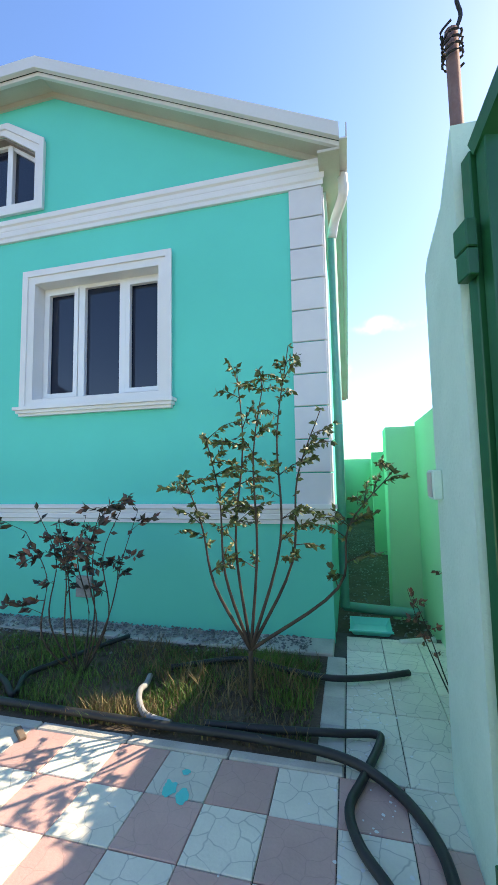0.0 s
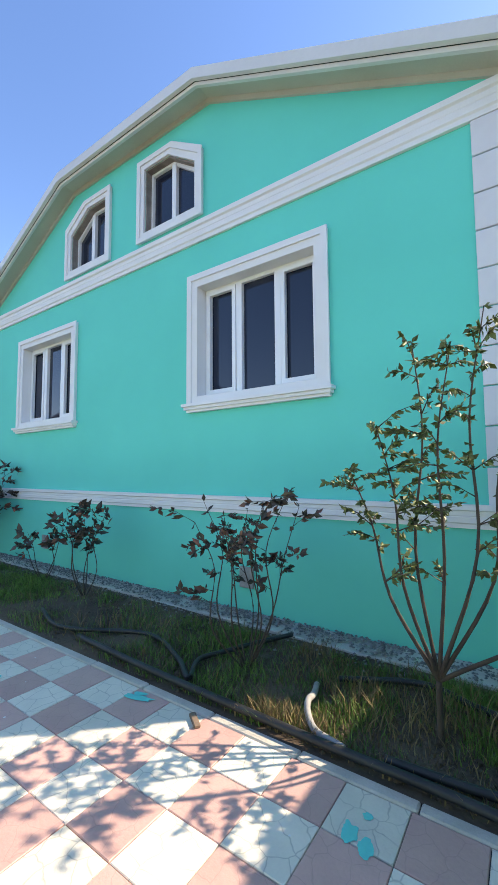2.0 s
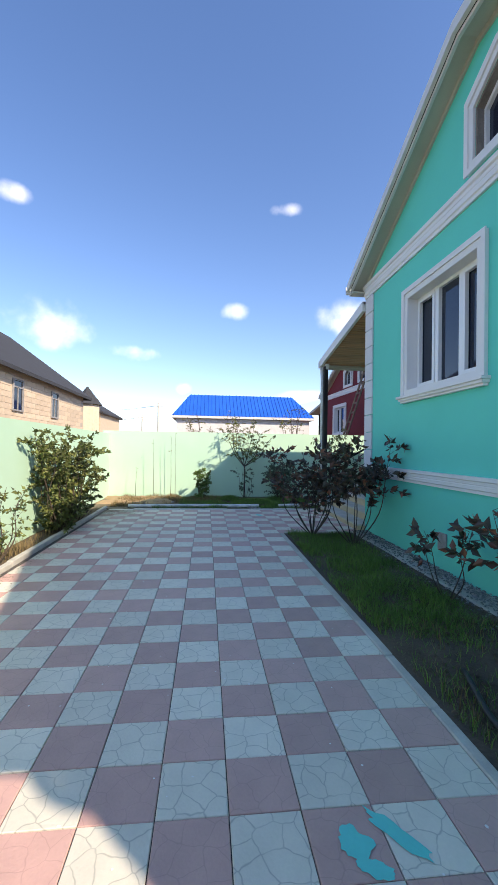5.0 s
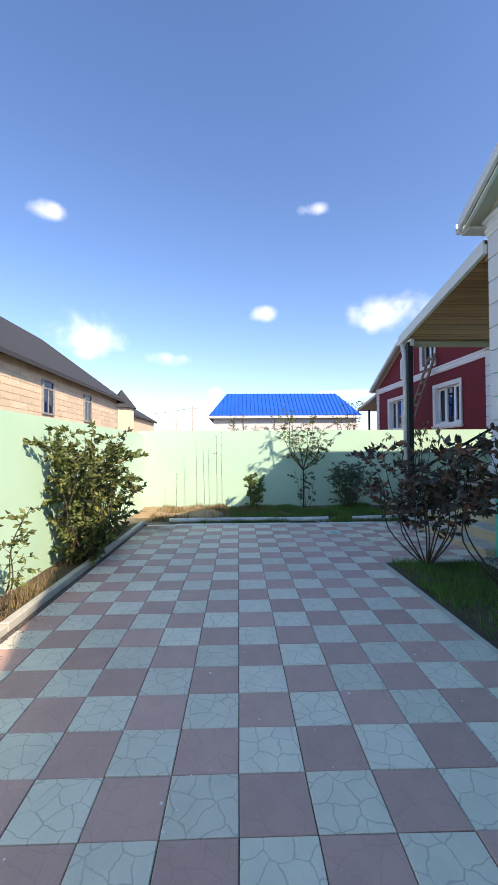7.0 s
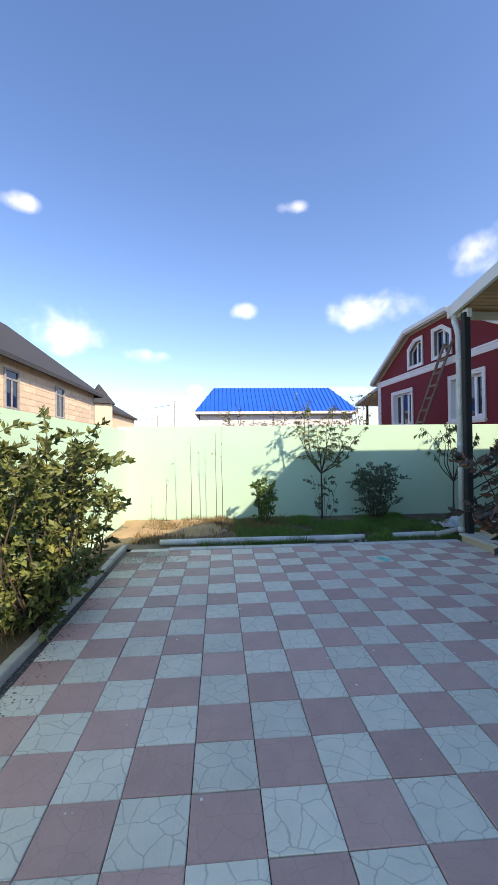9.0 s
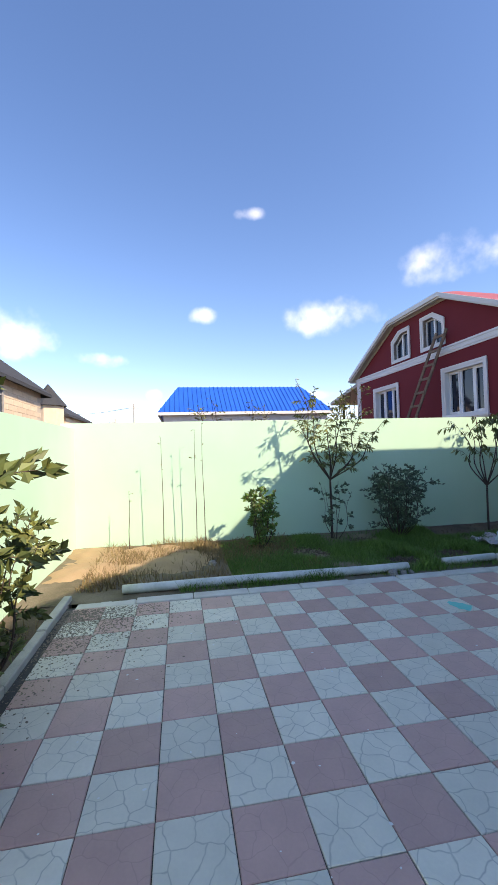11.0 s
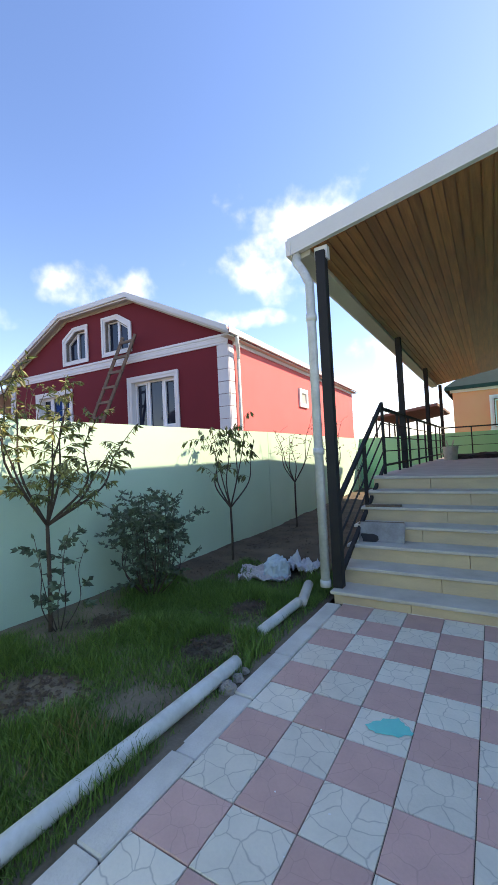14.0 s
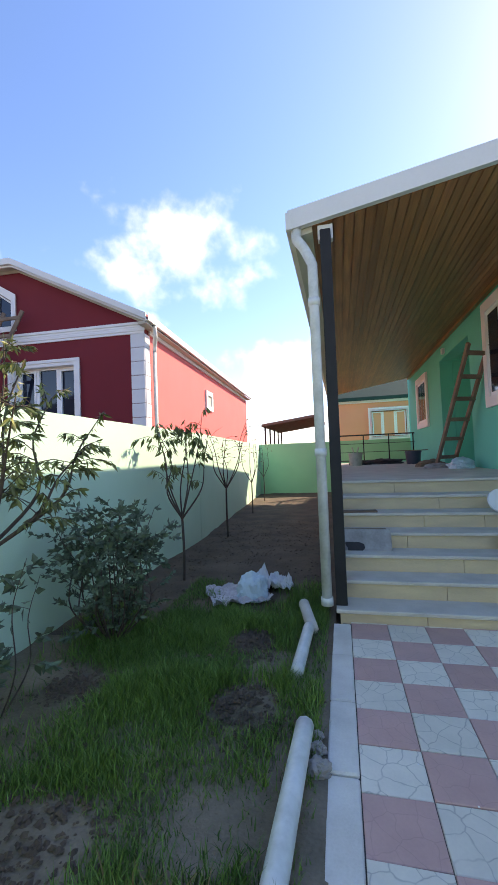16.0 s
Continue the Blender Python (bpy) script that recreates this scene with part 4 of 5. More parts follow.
mb = empty("meter_box", 0.395, 2.03, 1.36, "small pale box on the gate wall", "box")
part("body", slab(-0.045, 0.0, -0.06, 0.06, 0, 0.14, 0.006), PALE_WALL, mb)
part("cover", slab(-0.05, -0.046, -0.05, 0.05, 0.012, 0.128, 0.002), CONCRETE, mb)


# ---- plants ----
def leaves_mesh(name, spots, mat, size, rng, droop=0.3, long=1.9):
    """Folded leaf blades at (place, outward direction)."""
    vs, fs = [], []
    for p, d in spots:
        s = size * rng.uniform(0.6, 1.3)
        d = (d + Vector((rng.uniform(-1, 1), rng.uniform(-1, 1), rng.uniform(-1, 1) - droop)) * 0.9).normalized()
        w = d.cross(Vector((rng.uniform(-1, 1), rng.uniform(-1, 1), rng.uniform(-0.2, 1.2)))).normalized()
        n = d.cross(w) * s * 0.18
        b = len(vs)
        vs += [tuple(p), tuple(p + d * s * long * 0.45 + w * s * 0.5 + n), tuple(p + d * s * long * 0.5), tuple(p + d * s * long * 0.45 - w * s * 0.5 + n), tuple(p + d * s * long)]
        fs += [(b, b + 1, b + 2), (b, b + 2, b + 3), (b + 1, b + 4, b + 2), (b + 2, b + 4, b + 3)]
    me = bpy.data.meshes.new(name)
    me.from_pydata(vs, [], fs)
    me.materials.append(mat)
    return me


def plant(name, label, category, x, y, h, spread, mat, seed, stems=3, trunk=0.3, leaf=0.035, count=500, radius=0.014, twigs=9, bare=0.3, droop=0.3, group="", extra=None, lean=(0, 0), long=1.9, limbs=()):
    """Stems from the base or a trunk, twigs on the stems, leaves on the outer part."""
    rng = random.Random(seed)
    top = empty(name, x, y, 0, label, category, group)
    bm = bmesh.new()
    spots = []
    base = Vector((0, 0, -0.05))
    fork = Vector((lean[0] * 0.3, lean[1] * 0.3, trunk))
    if trunk > 0.05:
        tube(bm, smooth_path([base, (fork * 0.5) + Vector((rng.uniform(-0.02, 0.02), rng.uniform(-0.02, 0.02), 0)), fork], 4), [radius * 1.5] * 4 + [radius * 1.35] * 4 + [radius * 1.2], 7)
    else:
        fork = base
    for s in range(stems):
        a = 2 * math.pi * (s + rng.uniform(-0.25, 0.25)) / stems
        r = spread * rng.uniform(0.45, 1.0) if stems > 1 else spread * 0.1
        tip = Vector((r * math.cos(a) + lean[0], r * math.sin(a) + lean[1], h * rng.uniform(0.78, 1.0)))
        if s == 0:
            tip.z = h
        if limbs:
            tip = Vector(limbs[s])
            a, r = math.atan2(tip.y, tip.x), Vector((tip.x, tip.y)).length
        q1 = fork.lerp(tip, 0.35) + Vector((rng.uniform(-1, 1), rng.uniform(-1, 1), 0)) * spread * 0.12 + Vector((math.cos(a), math.sin(a), 0)) * r * 0.22
        q2 = fork.lerp(tip, 0.7) + Vector((rng.uniform(-1, 1), rng.uniform(-1, 1), 0)) * spread * 0.1
        path = smooth_path([fork, q1, q2, tip], 5)
        k = len(path)
        tube(bm, path, [radius * (1 - 0.8 * i / k) for i in range(k)], 6)
        for w in range(twigs):
            i = int(k * rng.uniform(bare, 0.97))
            p = path[min(i, k - 1)]
            b2 = rng.uniform(0, 2 * math.pi)
            ln = spread * rng.uniform(0.25, 0.6)
            d = Vector((math.cos(b2), math.sin(b2), rng.uniform(-0.1, 0.8))).normalized()
            e = p + d * ln
            mid = p.lerp(e, 0.5) + Vector((0, 0, ln * 0.1))
            tube(bm, [p, mid, e], [radius * 0.35, radius * 0.25, radius * 0.1], 4)
            for _ in range(max(1, count // (stems * twigs))):
                f = rng.uniform(0.2, 1.0)
                spots.append((p.lerp(mid, f * 2) if f < 0.5 else mid.lerp(e, f * 2 - 1), d))
        for _ in range(max(1, count // (stems * 8)) if count else 0):
            i = int(k * rng.uniform(0.6, 1.0))
            spots.append((path[min(i, k - 1)], Vector((rng.uniform(-1, 1), rng.uniform(-1, 1), 0.4))))
    part("stem", bm, BARK, top, "", True)
    if count:
        if extra:
            cut = int(len(spots) * 0.22)
            rng.shuffle(spots)
            ob = new("leaves", leaves_mesh("leaves", spots[:cut], extra, leaf, rng, droop, long))
            ob.parent = top
            tagged(ob, "dry discoloured leaves", kind="stuff")
            spots = spots[cut:]
        ob = new("foliage", leaves_mesh("foliage", spots, mat, leaf, rng, droop, long))
        ob.parent = top
        tagged(ob, "", kind="stuff")
    return top


plant("fruit_tree", "young sparse fruit tree with olive leaves before the turquoise wall", "tree", -0.7, 2.62, 2.35, 0.5, LEAF_OLIVE, 11, 7, 0.34, 0.025, 2300, 0.013, 14, 0.28, 0.6, extra=LEAF_PEACH,
      limbs=((-0.3, 0.0, 1.75), (-0.1, 0.1, 2.28), (0.12, 0.05, 2.2), (0.3, 0.0, 2.38), (0.5, 0.12, 1.95), (0.95, 0.1, 1.5), (-0.5, 0.05, 1.5)))
plant("rose_bush", "leggy dark-leaved rose bush in the front bed", "bush", -2.08, 2.75, 1.32, 0.52, LEAF_DARK, 3, 9, 0.02, 0.036, 620, 0.008, 5, 0.45, group="roses", extra=LEAF_RED)
plant("rose_bush", "thin dark-leaved rose bush in the front bed", "bush", -4.75, 3.1, 1.08, 0.42, LEAF_DARK, 4, 5, 0.02, 0.055, 240, 0.008, 5, 0.5, group="roses", extra=LEAF_RED)
plant("rose_bush", "low rose with dry reddish leaves by the wall", "bush", -5.9, 3.2, 0.75, 0.35, LEAF_DARK, 5, 4, 0.02, 0.055, 150, 0.008, 4, 0.5, group="roses", extra=LEAF_RED)
plant("rose_bush", "tall dense dark rose bush at the bed's end", "bush", -9.0, 2.65, 1.5, 0.75, LEAF_DARK, 6, 11, 0.02, 0.05, 1500, 0.011, 9, 0.35, group="roses", extra=LEAF_RED)
plant("rose_bush", "tall dark rose bush close to the house corner", "bush", -8.2, 3.1, 1.65, 0.72, LEAF_DARK, 7, 8, 0.02, 0.06, 850, 0.011, 8, 0.45, group="roses", extra=LEAF_RED)
plant("shrub", "big dense olive-green rose shrub against the boundary wall", "bush", -9.35, -1.72, 1.72, 0.62, LEAF_OLIVE, 8, 18, 0.02, 0.038, 6800, 0.01, 16, 0.08, extra=LEAF_PEACH)
plant("shrub", "rose shrub with green leaves against the boundary wall", "bush", -10.4, -1.75, 1.15, 0.5, LEAF_OLIVE, 18, 11, 0.02, 0.036, 2400, 0.009, 9, 0.2, extra=LEAF_PEACH)
plant("shrub", "small olive shrub by the raised kerb", "bush", -7.3, -1.8, 1.05, 0.4, LEAF_OLIVE, 9, 7, 0.02, 0.034, 520, 0.009, 9, 0.2, extra=LEAF_PEACH)
plant("shrub", "small upright fresh green shrub in the grass", "bush", -13.6, 0.66, 0.86, 0.25, LEAF_GREEN, 10, 11, 0.02, 0.034, 1700, 0.009, 9, 0.12, extra=LEAF_PEACH)
plant("fruit_tree", "slim peach tree with yellowing leaves by the boundary wall", "tree", -13.95, 1.9, 2.55, 0.55, LEAF_PEACH, 12, 9, 0.95, 0.02, 1700, 0.013, 10, 0.2, 1.2, extra=LEAF_OLIVE, long=4.0,
      limbs=((-0.1, -0.5, 2.6), (0.1, -0.3, 2.3), (0.2, 0.15, 2.15), (0.1, 0.5, 1.95), (0.3, 0.75, 1.8), (-0.1, 0.3, 2.35), (0.45, -0.2, 1.85), (0.5, 0.35, 1.6), (0.25, -0.6, 1.9)))
plant("sapling", "two leafy suckers at a tree's foot", "sapling", -13.9, 1.95, 0.95, 0.32, LEAF_GREY, 13, 5, 0.02, 0.038, 220, 0.006, 3, 0.3)
plant("shrub", "round grey-green shrub in the grass", "bush", -13.75, 2.95, 1.1, 0.5, LEAF_GREY, 14, 18, 0.02, 0.028, 4200, 0.008, 11, 0.2)
plant("fruit_tree", "young cherry tree with drooping leaves", "tree", -13.8, 4.62, 2.05, 0.55, LEAF_OLIVE, 15, 7, 0.75, 0.032, 380, 0.012, 5, 0.4, 2.2, long=3.4)
plant("fruit_tree", "nearly bare young tree in dug soil", "tree", -14.0, 7.3, 2.1, 0.6, LEAF_RED, 16, 6, 0.9, 0.03, 70, 0.013, 6, 0.4)
plant("fruit_tree", "thin nearly bare young tree by the wall", "tree", -14.15, 10.2, 2.3, 0.4, LEAF_RED, 17, 4, 0.8, 0.03, 50, 0.011, 5, 0.4)
plant("fruit_tree", "thin leafless sapling in the far corner", "tree", -14.4, 13.2, 2.0, 0.35, LEAF_RED, 19, 4, 0.8, 0.03, 20, 0.01, 5, 0.4)
for k, (yy, hh) in enumerate(((-0.25, 1.8), (-0.12, 1.9), (-0.75, 1.7), (-1.25, 0.9))):
    plant("dry_stalk", "thin dry bare stalk against the mint wall", "plant", -14.05, yy, hh, 0.12, STRAW, 30 + k, 1, 0.02, 0.02, 6, 0.008, 3, 0.6, group="dry stalks")
for k, yy in enumerate((0.4, 1.4, 3.4, 7.0, 8.6)):
    plant("garden_tree", "half bare neighbour tree behind the boundary wall", "tree", -18.5 - (k % 2) * 1.5, yy * 1.25, 2.75 + 0.2 * (k % 3), 0.7, LEAF_PEACH, 40 + k, 6, 1.2, 0.04, 320, 0.018, 8, 0.3, group="trees behind the wall")
plant("weed", "tall seeding weed at the side wall foot", "plant", 0.6, 2.75, 0.9, 0.22, LEAF_RED, 50, 3, 0.02, 0.022, 130, 0.006, 5, 0.4, lean=(-0.2, 0.0))


# ---- grass ----
BARE = ((-12.47, 2.28, 0.26, 0.26), (-13.12, 1.25, 0.36, 0.33), (-12.6, 3.1, 0.2, 0.25), (-13.6, 2.3, 0.2, 0.2))


def grass(name, label, patches, mat, seed, height, width=0.006):
    rng = random.Random(seed)
    vs, fs = [], []
    for x0, x1, y0, y1, n, dens in patches:
        for _ in range(n):
            x, y = rng.uniform(x0, x1), rng.uniform(y0, y1)
            if noise.noise((x * 0.9, y * 0.9, seed)) + 0.4 * noise.noise((x * 3, y * 3, seed)) + rng.gauss(0, 0.22) < dens:
                continue
            if any(((x - a) / c) ** 2 + ((y - b) / d) ** 2 < rng.uniform(0.5, 1.3) for a, b, c, d in BARE):
                continue
            h = height * rng.uniform(0.4, 1.25) * (1 + 0.7 * noise.noise((x * 2.3, y * 2.3, 4)))
            a = rng.uniform(0, 2 * math.pi)
            w = width * rng.uniform(0.6, 1.4)
            dx, dy = math.cos(a), math.sin(a)
            l = h * rng.uniform(0.1, 0.75)
            b2 = rng.uniform(0, 2 * math.pi)
            lx, ly = l * math.cos(b2), l * math.sin(b2)
            z = -0.03
            b = len(vs)
            vs += [(x - dx * w, y - dy * w, z), (x + dx * w, y + dy * w, z), (x + dx * w * 0.7 + lx * 0.35, y + dy * w * 0.7 + ly * 0.35, z + h * 0.6),
                   (x - dx * w * 0.7 + lx * 0.35, y - dy * w * 0.7 + ly * 0.35, z + h * 0.6), (x + lx, y + ly, z + h)]
            fs += [(b, b + 1, b + 2, b + 3), (b + 3, b + 2, b + 4)]
    me = bpy.data.meshes.new(name)
    me.from_pydata(vs, [], fs)
    me.materials.append(mat)
    return tagged(new(name, me), label, "grass", "", "stuff")


grass("lawn_grass", "rough green grass in the planting beds", [(-14.2, -12.24, 0.1, 3.6, 190000, -0.06), (-13.6, -12.05, 3.4, 4.6, 22000, 0.05), (-9.05, -5.4, 2.2, 3.3, 20000, -0.2), (-5.4, -1.6, 2.2, 3.3, 17000, 0.0), (-1.6, -0.3, 2.25, 3.3, 17000, -0.15), (-12.3, -12.02, -0.5, 4.0, 12000, -0.05)], GRASS, 2, 0.10, 0.0032)
grass("dry_grass", "dry straw-coloured grass tufts", [(-14.3, -12.3, -1.6, 1.2, 16000, -0.1), (-1.9, -0.3, 2.2, 3.3, 2600, -0.1), (-1.75, -1.25, 2.22, 2.42, 900, -0.4), (-5.4, -1.6, 2.25, 3.3, 1800, -0.1), (-11.5, -6.0, -2.0, -1.7, 3000, -0.1)], STRAW, 3, 0.13, 0.004)
rng = random.Random(9)
vs, fs = [], []
for _ in range(5200):
    if rng.random() < 0.75:
        x, y, z = rng.uniform(-9.2, -0.4), 3.72 - abs(rng.gauss(0, 0.2)), 0.03
    else:
        x, y, z = rng.uniform(-0.15, 0.7), rng.uniform(4.05, 12), -0.05
    s = rng.uniform(0.006, 0.02)
    b = len(vs)
    if y < 3.42:
        z = 0.01
    vs += [(x - s, y, z), (x, y - s, z), (x + s, y, z), (x, y + s, z), (x + s * 0.2, y, z + s * 0.8), (x, y, z - s)]
    fs += [(b, b + 1, b + 4), (b + 1, b + 2, b + 4), (b + 2, b + 3, b + 4), (b + 3, b, b + 4)]
me = bpy.data.meshes.new("gravel")
me.from_pydata(vs, [], fs)
me.materials.append(PEBBLE)
tagged(new("gravel", me), "grey gravel along the house foot", "gravel", "", "stuff")


# ---- hoses, pipes and clutter ----
def hose(points, r, mat, label, name="hose", category="hose"):
    bm = bmesh.new()
    tube(bm, smooth_path([(x, y, z + r) for x, y, z in points], 7), r, 9)
    p = part(name, bm, mat, None, "", True)
    return tagged(p, label, category)


hose([(-1.4, 2.9, 0.02), (-0.91, 3.15, 0.02), (-0.55, 3.02, 0.03), (-0.2, 2.96, 0.03), (0.1, 3.08, 0.01), (0.35, 3.2, 0.01)], 0.022, HOSE, "black rubber hose across the side path")
hose([(-0.9, 2.27, 0.03), (-0.5, 2.3, 0.03), (-0.14, 2.36, 0.02), (0.06, 2.41, 0.01), (0.08, 2.34, 0.01), (-0.02, 2.05, 0.005), (-0.08, 1.87, 0.005), (-0.04, 1.69, 0.005), (0.08, 1.5, 0.005), (0.2, 1.2, 0.005)], 0.022, HOSE, "bent black rubber hose lying over the kerb")
hose([(-3.6, 2.3, 0.02), (-2.8, 2.24, 0.03), (-2.28, 2.22, 0.03), (-1.26, 2.2, 0.03), (-0.58, 2.2, 0.03), (-0.13, 2.15, 0.03), (0.12, 2.02, 0.005), (0.25, 1.79, 0.005), (0.28, 1.55, 0.005), (0.25, 1.2, 0.005)], 0.024, HOSE, "thick black hose along the kerb")
hose([(-4.6, 2.5, 0.02), (-3.93, 2.34, 0.02), (-3.15, 2.68, 0.02), (-2.57, 2.49, 0.03), (-2.27, 2.3, 0.03), (-2.4, 2.55, 0.03), (-2.33, 2.75, 0.03), (-2.2, 3.1, 0.02), (-2.05, 3.4, 0.02)], 0.02, HOSE, "looped black hose in the bed")
# black hose end; its pale sheen is put in as a grey colour
hose([(-1.5, 2.75, 0.02), (-1.44, 2.58, 0.05), (-1.42, 2.46, 0.07), (-1.38, 2.38, 0.04), (-1.28, 2.28, 0.03), (-1.1, 2.23, 0.03)], 0.02, CARD, "black hose end arched in dry grass, sheen coloured in as grey")
hose([(-12.15, -1.1, 0.0), (-12.16, 0.4, 0.0), (-12.13, 1.4, 0.0), (-12.1, 2.1, 0.01)], 0.048, PIPE_WHITE, "long white plastic pipe lying by the grass", "plastic_pipe", "pipe")
hose([(-12.2, 2.62, 0.0), (-12.17, 3.3, 0.02)], 0.045, PIPE_WHITE, "short white plastic pipe in weeds", "plastic_pipe", "pipe")
hose([(-12.14, 3.3, 0.0), (-12.25, 3.75, 0.04)], 0.05, CONCRETE, "grey pipe stub near the downpipe", "plastic_pipe", "pipe")
hose([(-0.13, 4.62, 0.0), (0.2, 4.55, 0.0), (0.62, 4.5, 0.0)], 0.05, PIPE_TEAL, "teal painted drain pipe across the side passage", "drain_pipe", "pipe")
hose([(0.36, 3.82, -0.03), (0.66, 3.92, -0.02)], 0.03, PIPE_WHITE, "white plastic pipe end by the gate wall", "plastic_pipe", "pipe")
tray = empty("paint_tray", 0.13, 4.08, -0.02, "teal plastic paint tray on the ground", "tray")
bm = bmesh.new()
vsb = [bm.verts.new(p) for p in ((-0.16, -0.1, 0.0), (0.14, -0.1, 0.0), (0.14, 0.12, 0.03), (-0.16, 0.12, 0.03))]
vst = [bm.verts.new(p) for p in ((-0.2, -0.14, 0.06), (0.18, -0.14, 0.06), (0.18, 0.16, 0.09), (-0.2, 0.16, 0.09))]
bm.faces.new(vsb)
for i in range(4):
    bm.faces.new((vsb[i], vsb[(i + 1) % 4], vst[(i + 1) % 4], vst[i]))
part("pan", bm, PAINT_TEAL, tray)
part("rim", slab(-0.21, 0.19, -0.15, -0.135, 0.05, 0.068, 0.002), PAINT_TEAL, tray)


def crumple(name, label, category, x, y, z, sx, sy, sz, mat, seed):
    """A slumped bag or cloth heap."""
    bm = bmesh.new()
    bmesh.ops.create_icosphere(bm, subdivisions=4, radius=1.0)
    for v in bm.verts:
        n = v.co.normalized()
        k = 1 + 0.28 * noise.noise(n * 2.2 + Vector((seed, 0, 0))) + 0.16 * abs(noise.noise(n * 6 + Vector((0, seed, 0)))) + 0.06 * noise.noise(n * 15)
        v.co = Vector((n.x * sx * k, n.y * sy * k, max(-0.15, n.z) * sz * k + 0.15 * sz))
    ob = part(name, bm, mat, None)
    ob.location = (x, y, z)
    return tagged(ob, label, category)


def crumpled_sheet(label, x, y, wx, wy, lift, mat, seed, turn):
    """A thrown-down plastic sheet with folds and raised corners."""
    bm = bmesh.new()
    bmesh.ops.create_grid(bm, x_segments=26, y_segments=26, size=0.5)
    for v in bm.verts:
        u, w = v.co.x, v.co.y
        fold = abs(noise.noise((u * 5 + seed, w * 5, seed))) + 0.5 * abs(noise.noise((u * 11, w * 11 + seed, 2)))
        edge = 1 + 0.25 * noise.noise((math.atan2(w, u) * 1.5, seed, 4))
        v.co = Vector((u * wx * edge, w * wy * edge, 0.015 + lift * fold * (0.5 + 1.4 * abs(w))))
    bmesh.ops.solidify(bm, geom=bm.faces[:], thickness=0.003)
    ob = part("plastic_sheet", bm, mat)
    ob.location, ob.rotation_euler = (x, y, 0.0), (0, 0, turn)
    return tagged(ob, label, "sheet")


crumpled_sheet("crumpled grey-white plastic sheet on the grass", -13.0, 4.12, 0.62, 0.6, 0.085, PLASTIC_GREY, 3, 0.5)
crumpled_sheet("folded white plastic sack on dug soil", -12.66, 4.5, 0.42, 0.42, 0.17, PLASTIC_BAG, 8, 0.2)
crumple("plastic_bag", "full pale blue plastic bag on the grass", "bag", -12.83, 4.12, 0.0, 0.17, 0.15, 0.2, PLASTIC_BLUE, 2)
crumple("plastic_bag", "knotted pale bag on the veranda floor", "bag", -9.65, 8.2, 1.12, 0.22, 0.2, 0.17, PLASTIC_BLUE, 4)
crumple("cloth", "grey crumpled rag on the veranda floor", "cloth", -9.95, 8.6, 1.12, 0.28, 0.2, 0.08, CARD, 5)
crumple("cloth", "dark folded cloth on the veranda floor", "cloth", -10.6, 12.6, 1.12, 0.55, 0.25, 0.13, CLOTH, 6)
crumple("cloth", "dark heap of rags near the railing", "cloth", -11.3, 12.4, 1.12, 0.3, 0.25, 0.12, CLOTH, 7)
crumple("shoes", "brown heap of old shoes by the door", "shoes", -9.9, 9.6, 1.12, 0.28, 0.22, 0.13, WOOD_GREY, 8)
for k, (x, y, s) in enumerate(((-12.03, 2.0, 0.045), (-12.02, 1.87, 0.06), (-12.04, 2.1, 0.035), (-13.0, -0.1, 0.06), (-13.2, 0.2, 0.05))):
    tagged(crumple("stone", "rough grey stone beside the white pipe", "stone", x, y, 0.0, s, s * 0.8, s * 0.8, STONE, 20 + k), "", "", "stones")


def bucket(label, x, y, z, r, h, mat, name="bucket"):
    b = empty(name, x, y, z, label, "bucket")
    bm = bmesh.new()
    bmesh.ops.create_cone(bm, cap_ends=True, segments=24, radius1=r * 0.85, radius2=r, depth=h, matrix=Matrix.Translation((0, 0, h / 2)))
    part("body", bm, mat, b, "", False)
    bm = bmesh.new()
    bmesh.ops.create_cone(bm, cap_ends=True, segments=24, radius1=r * 1.06, radius2=r * 1.06, depth=0.03, matrix=Matrix.Translation((0, 0, h - 0.03)))
    part("rim", bm, mat, b)
    return b


wb = bucket("white paint bucket with brushes in it", -11.45, 11.6, 1.12, 0.19, 0.36, BUCKET)
for k in (-1, 1):
    bm = bmesh.new()
    tube(bm, [(0.03 * k, 0, 0.3), (0.09 * k, 0.02, 0.52)], 0.018, 6)
    part("brush", bm, BUCKET, wb)
bb = bucket("dark blue bucket with a board laid on top", -9.9, 11.8, 1.12, 0.21, 0.36, PLASTIC_DARK)
part("board", slab(-0.42, 0.38, -0.08, 0.08, 0.362, 0.385, 0.003), WOOD_GREY, bb)
sheet = empty("sheet", -11.62, 4.3, 0.285, "stained grey sheet leaning on the steps", "sheet")
bm = slab(-0.25, 0.25, -0.01, 0.01, 0, 0.42, 0.004)
bm.transform(pose(0, -0.02, 0.0, -30))
part("panel", bm, CARD, sheet)
bm = bmesh.new()
vs_ = [bm.verts.new((0.09 * math.cos(a) * (1 + 0.35 * math.sin(3 * a + 1)), 0, 0.09 * math.sin(a) * (1 + 0.3 * math.cos(2 * a)))) for a in [k * math.pi / 8 for k in range(16)]]
bm.faces.new(vs_)
bm.transform(pose(0, 0, 0, -30) @ Matrix.Translation((-0.14, -0.035, 0.2)))
ob = part("black_patch", bm, CLOTH, sheet, "black rubber scrap")
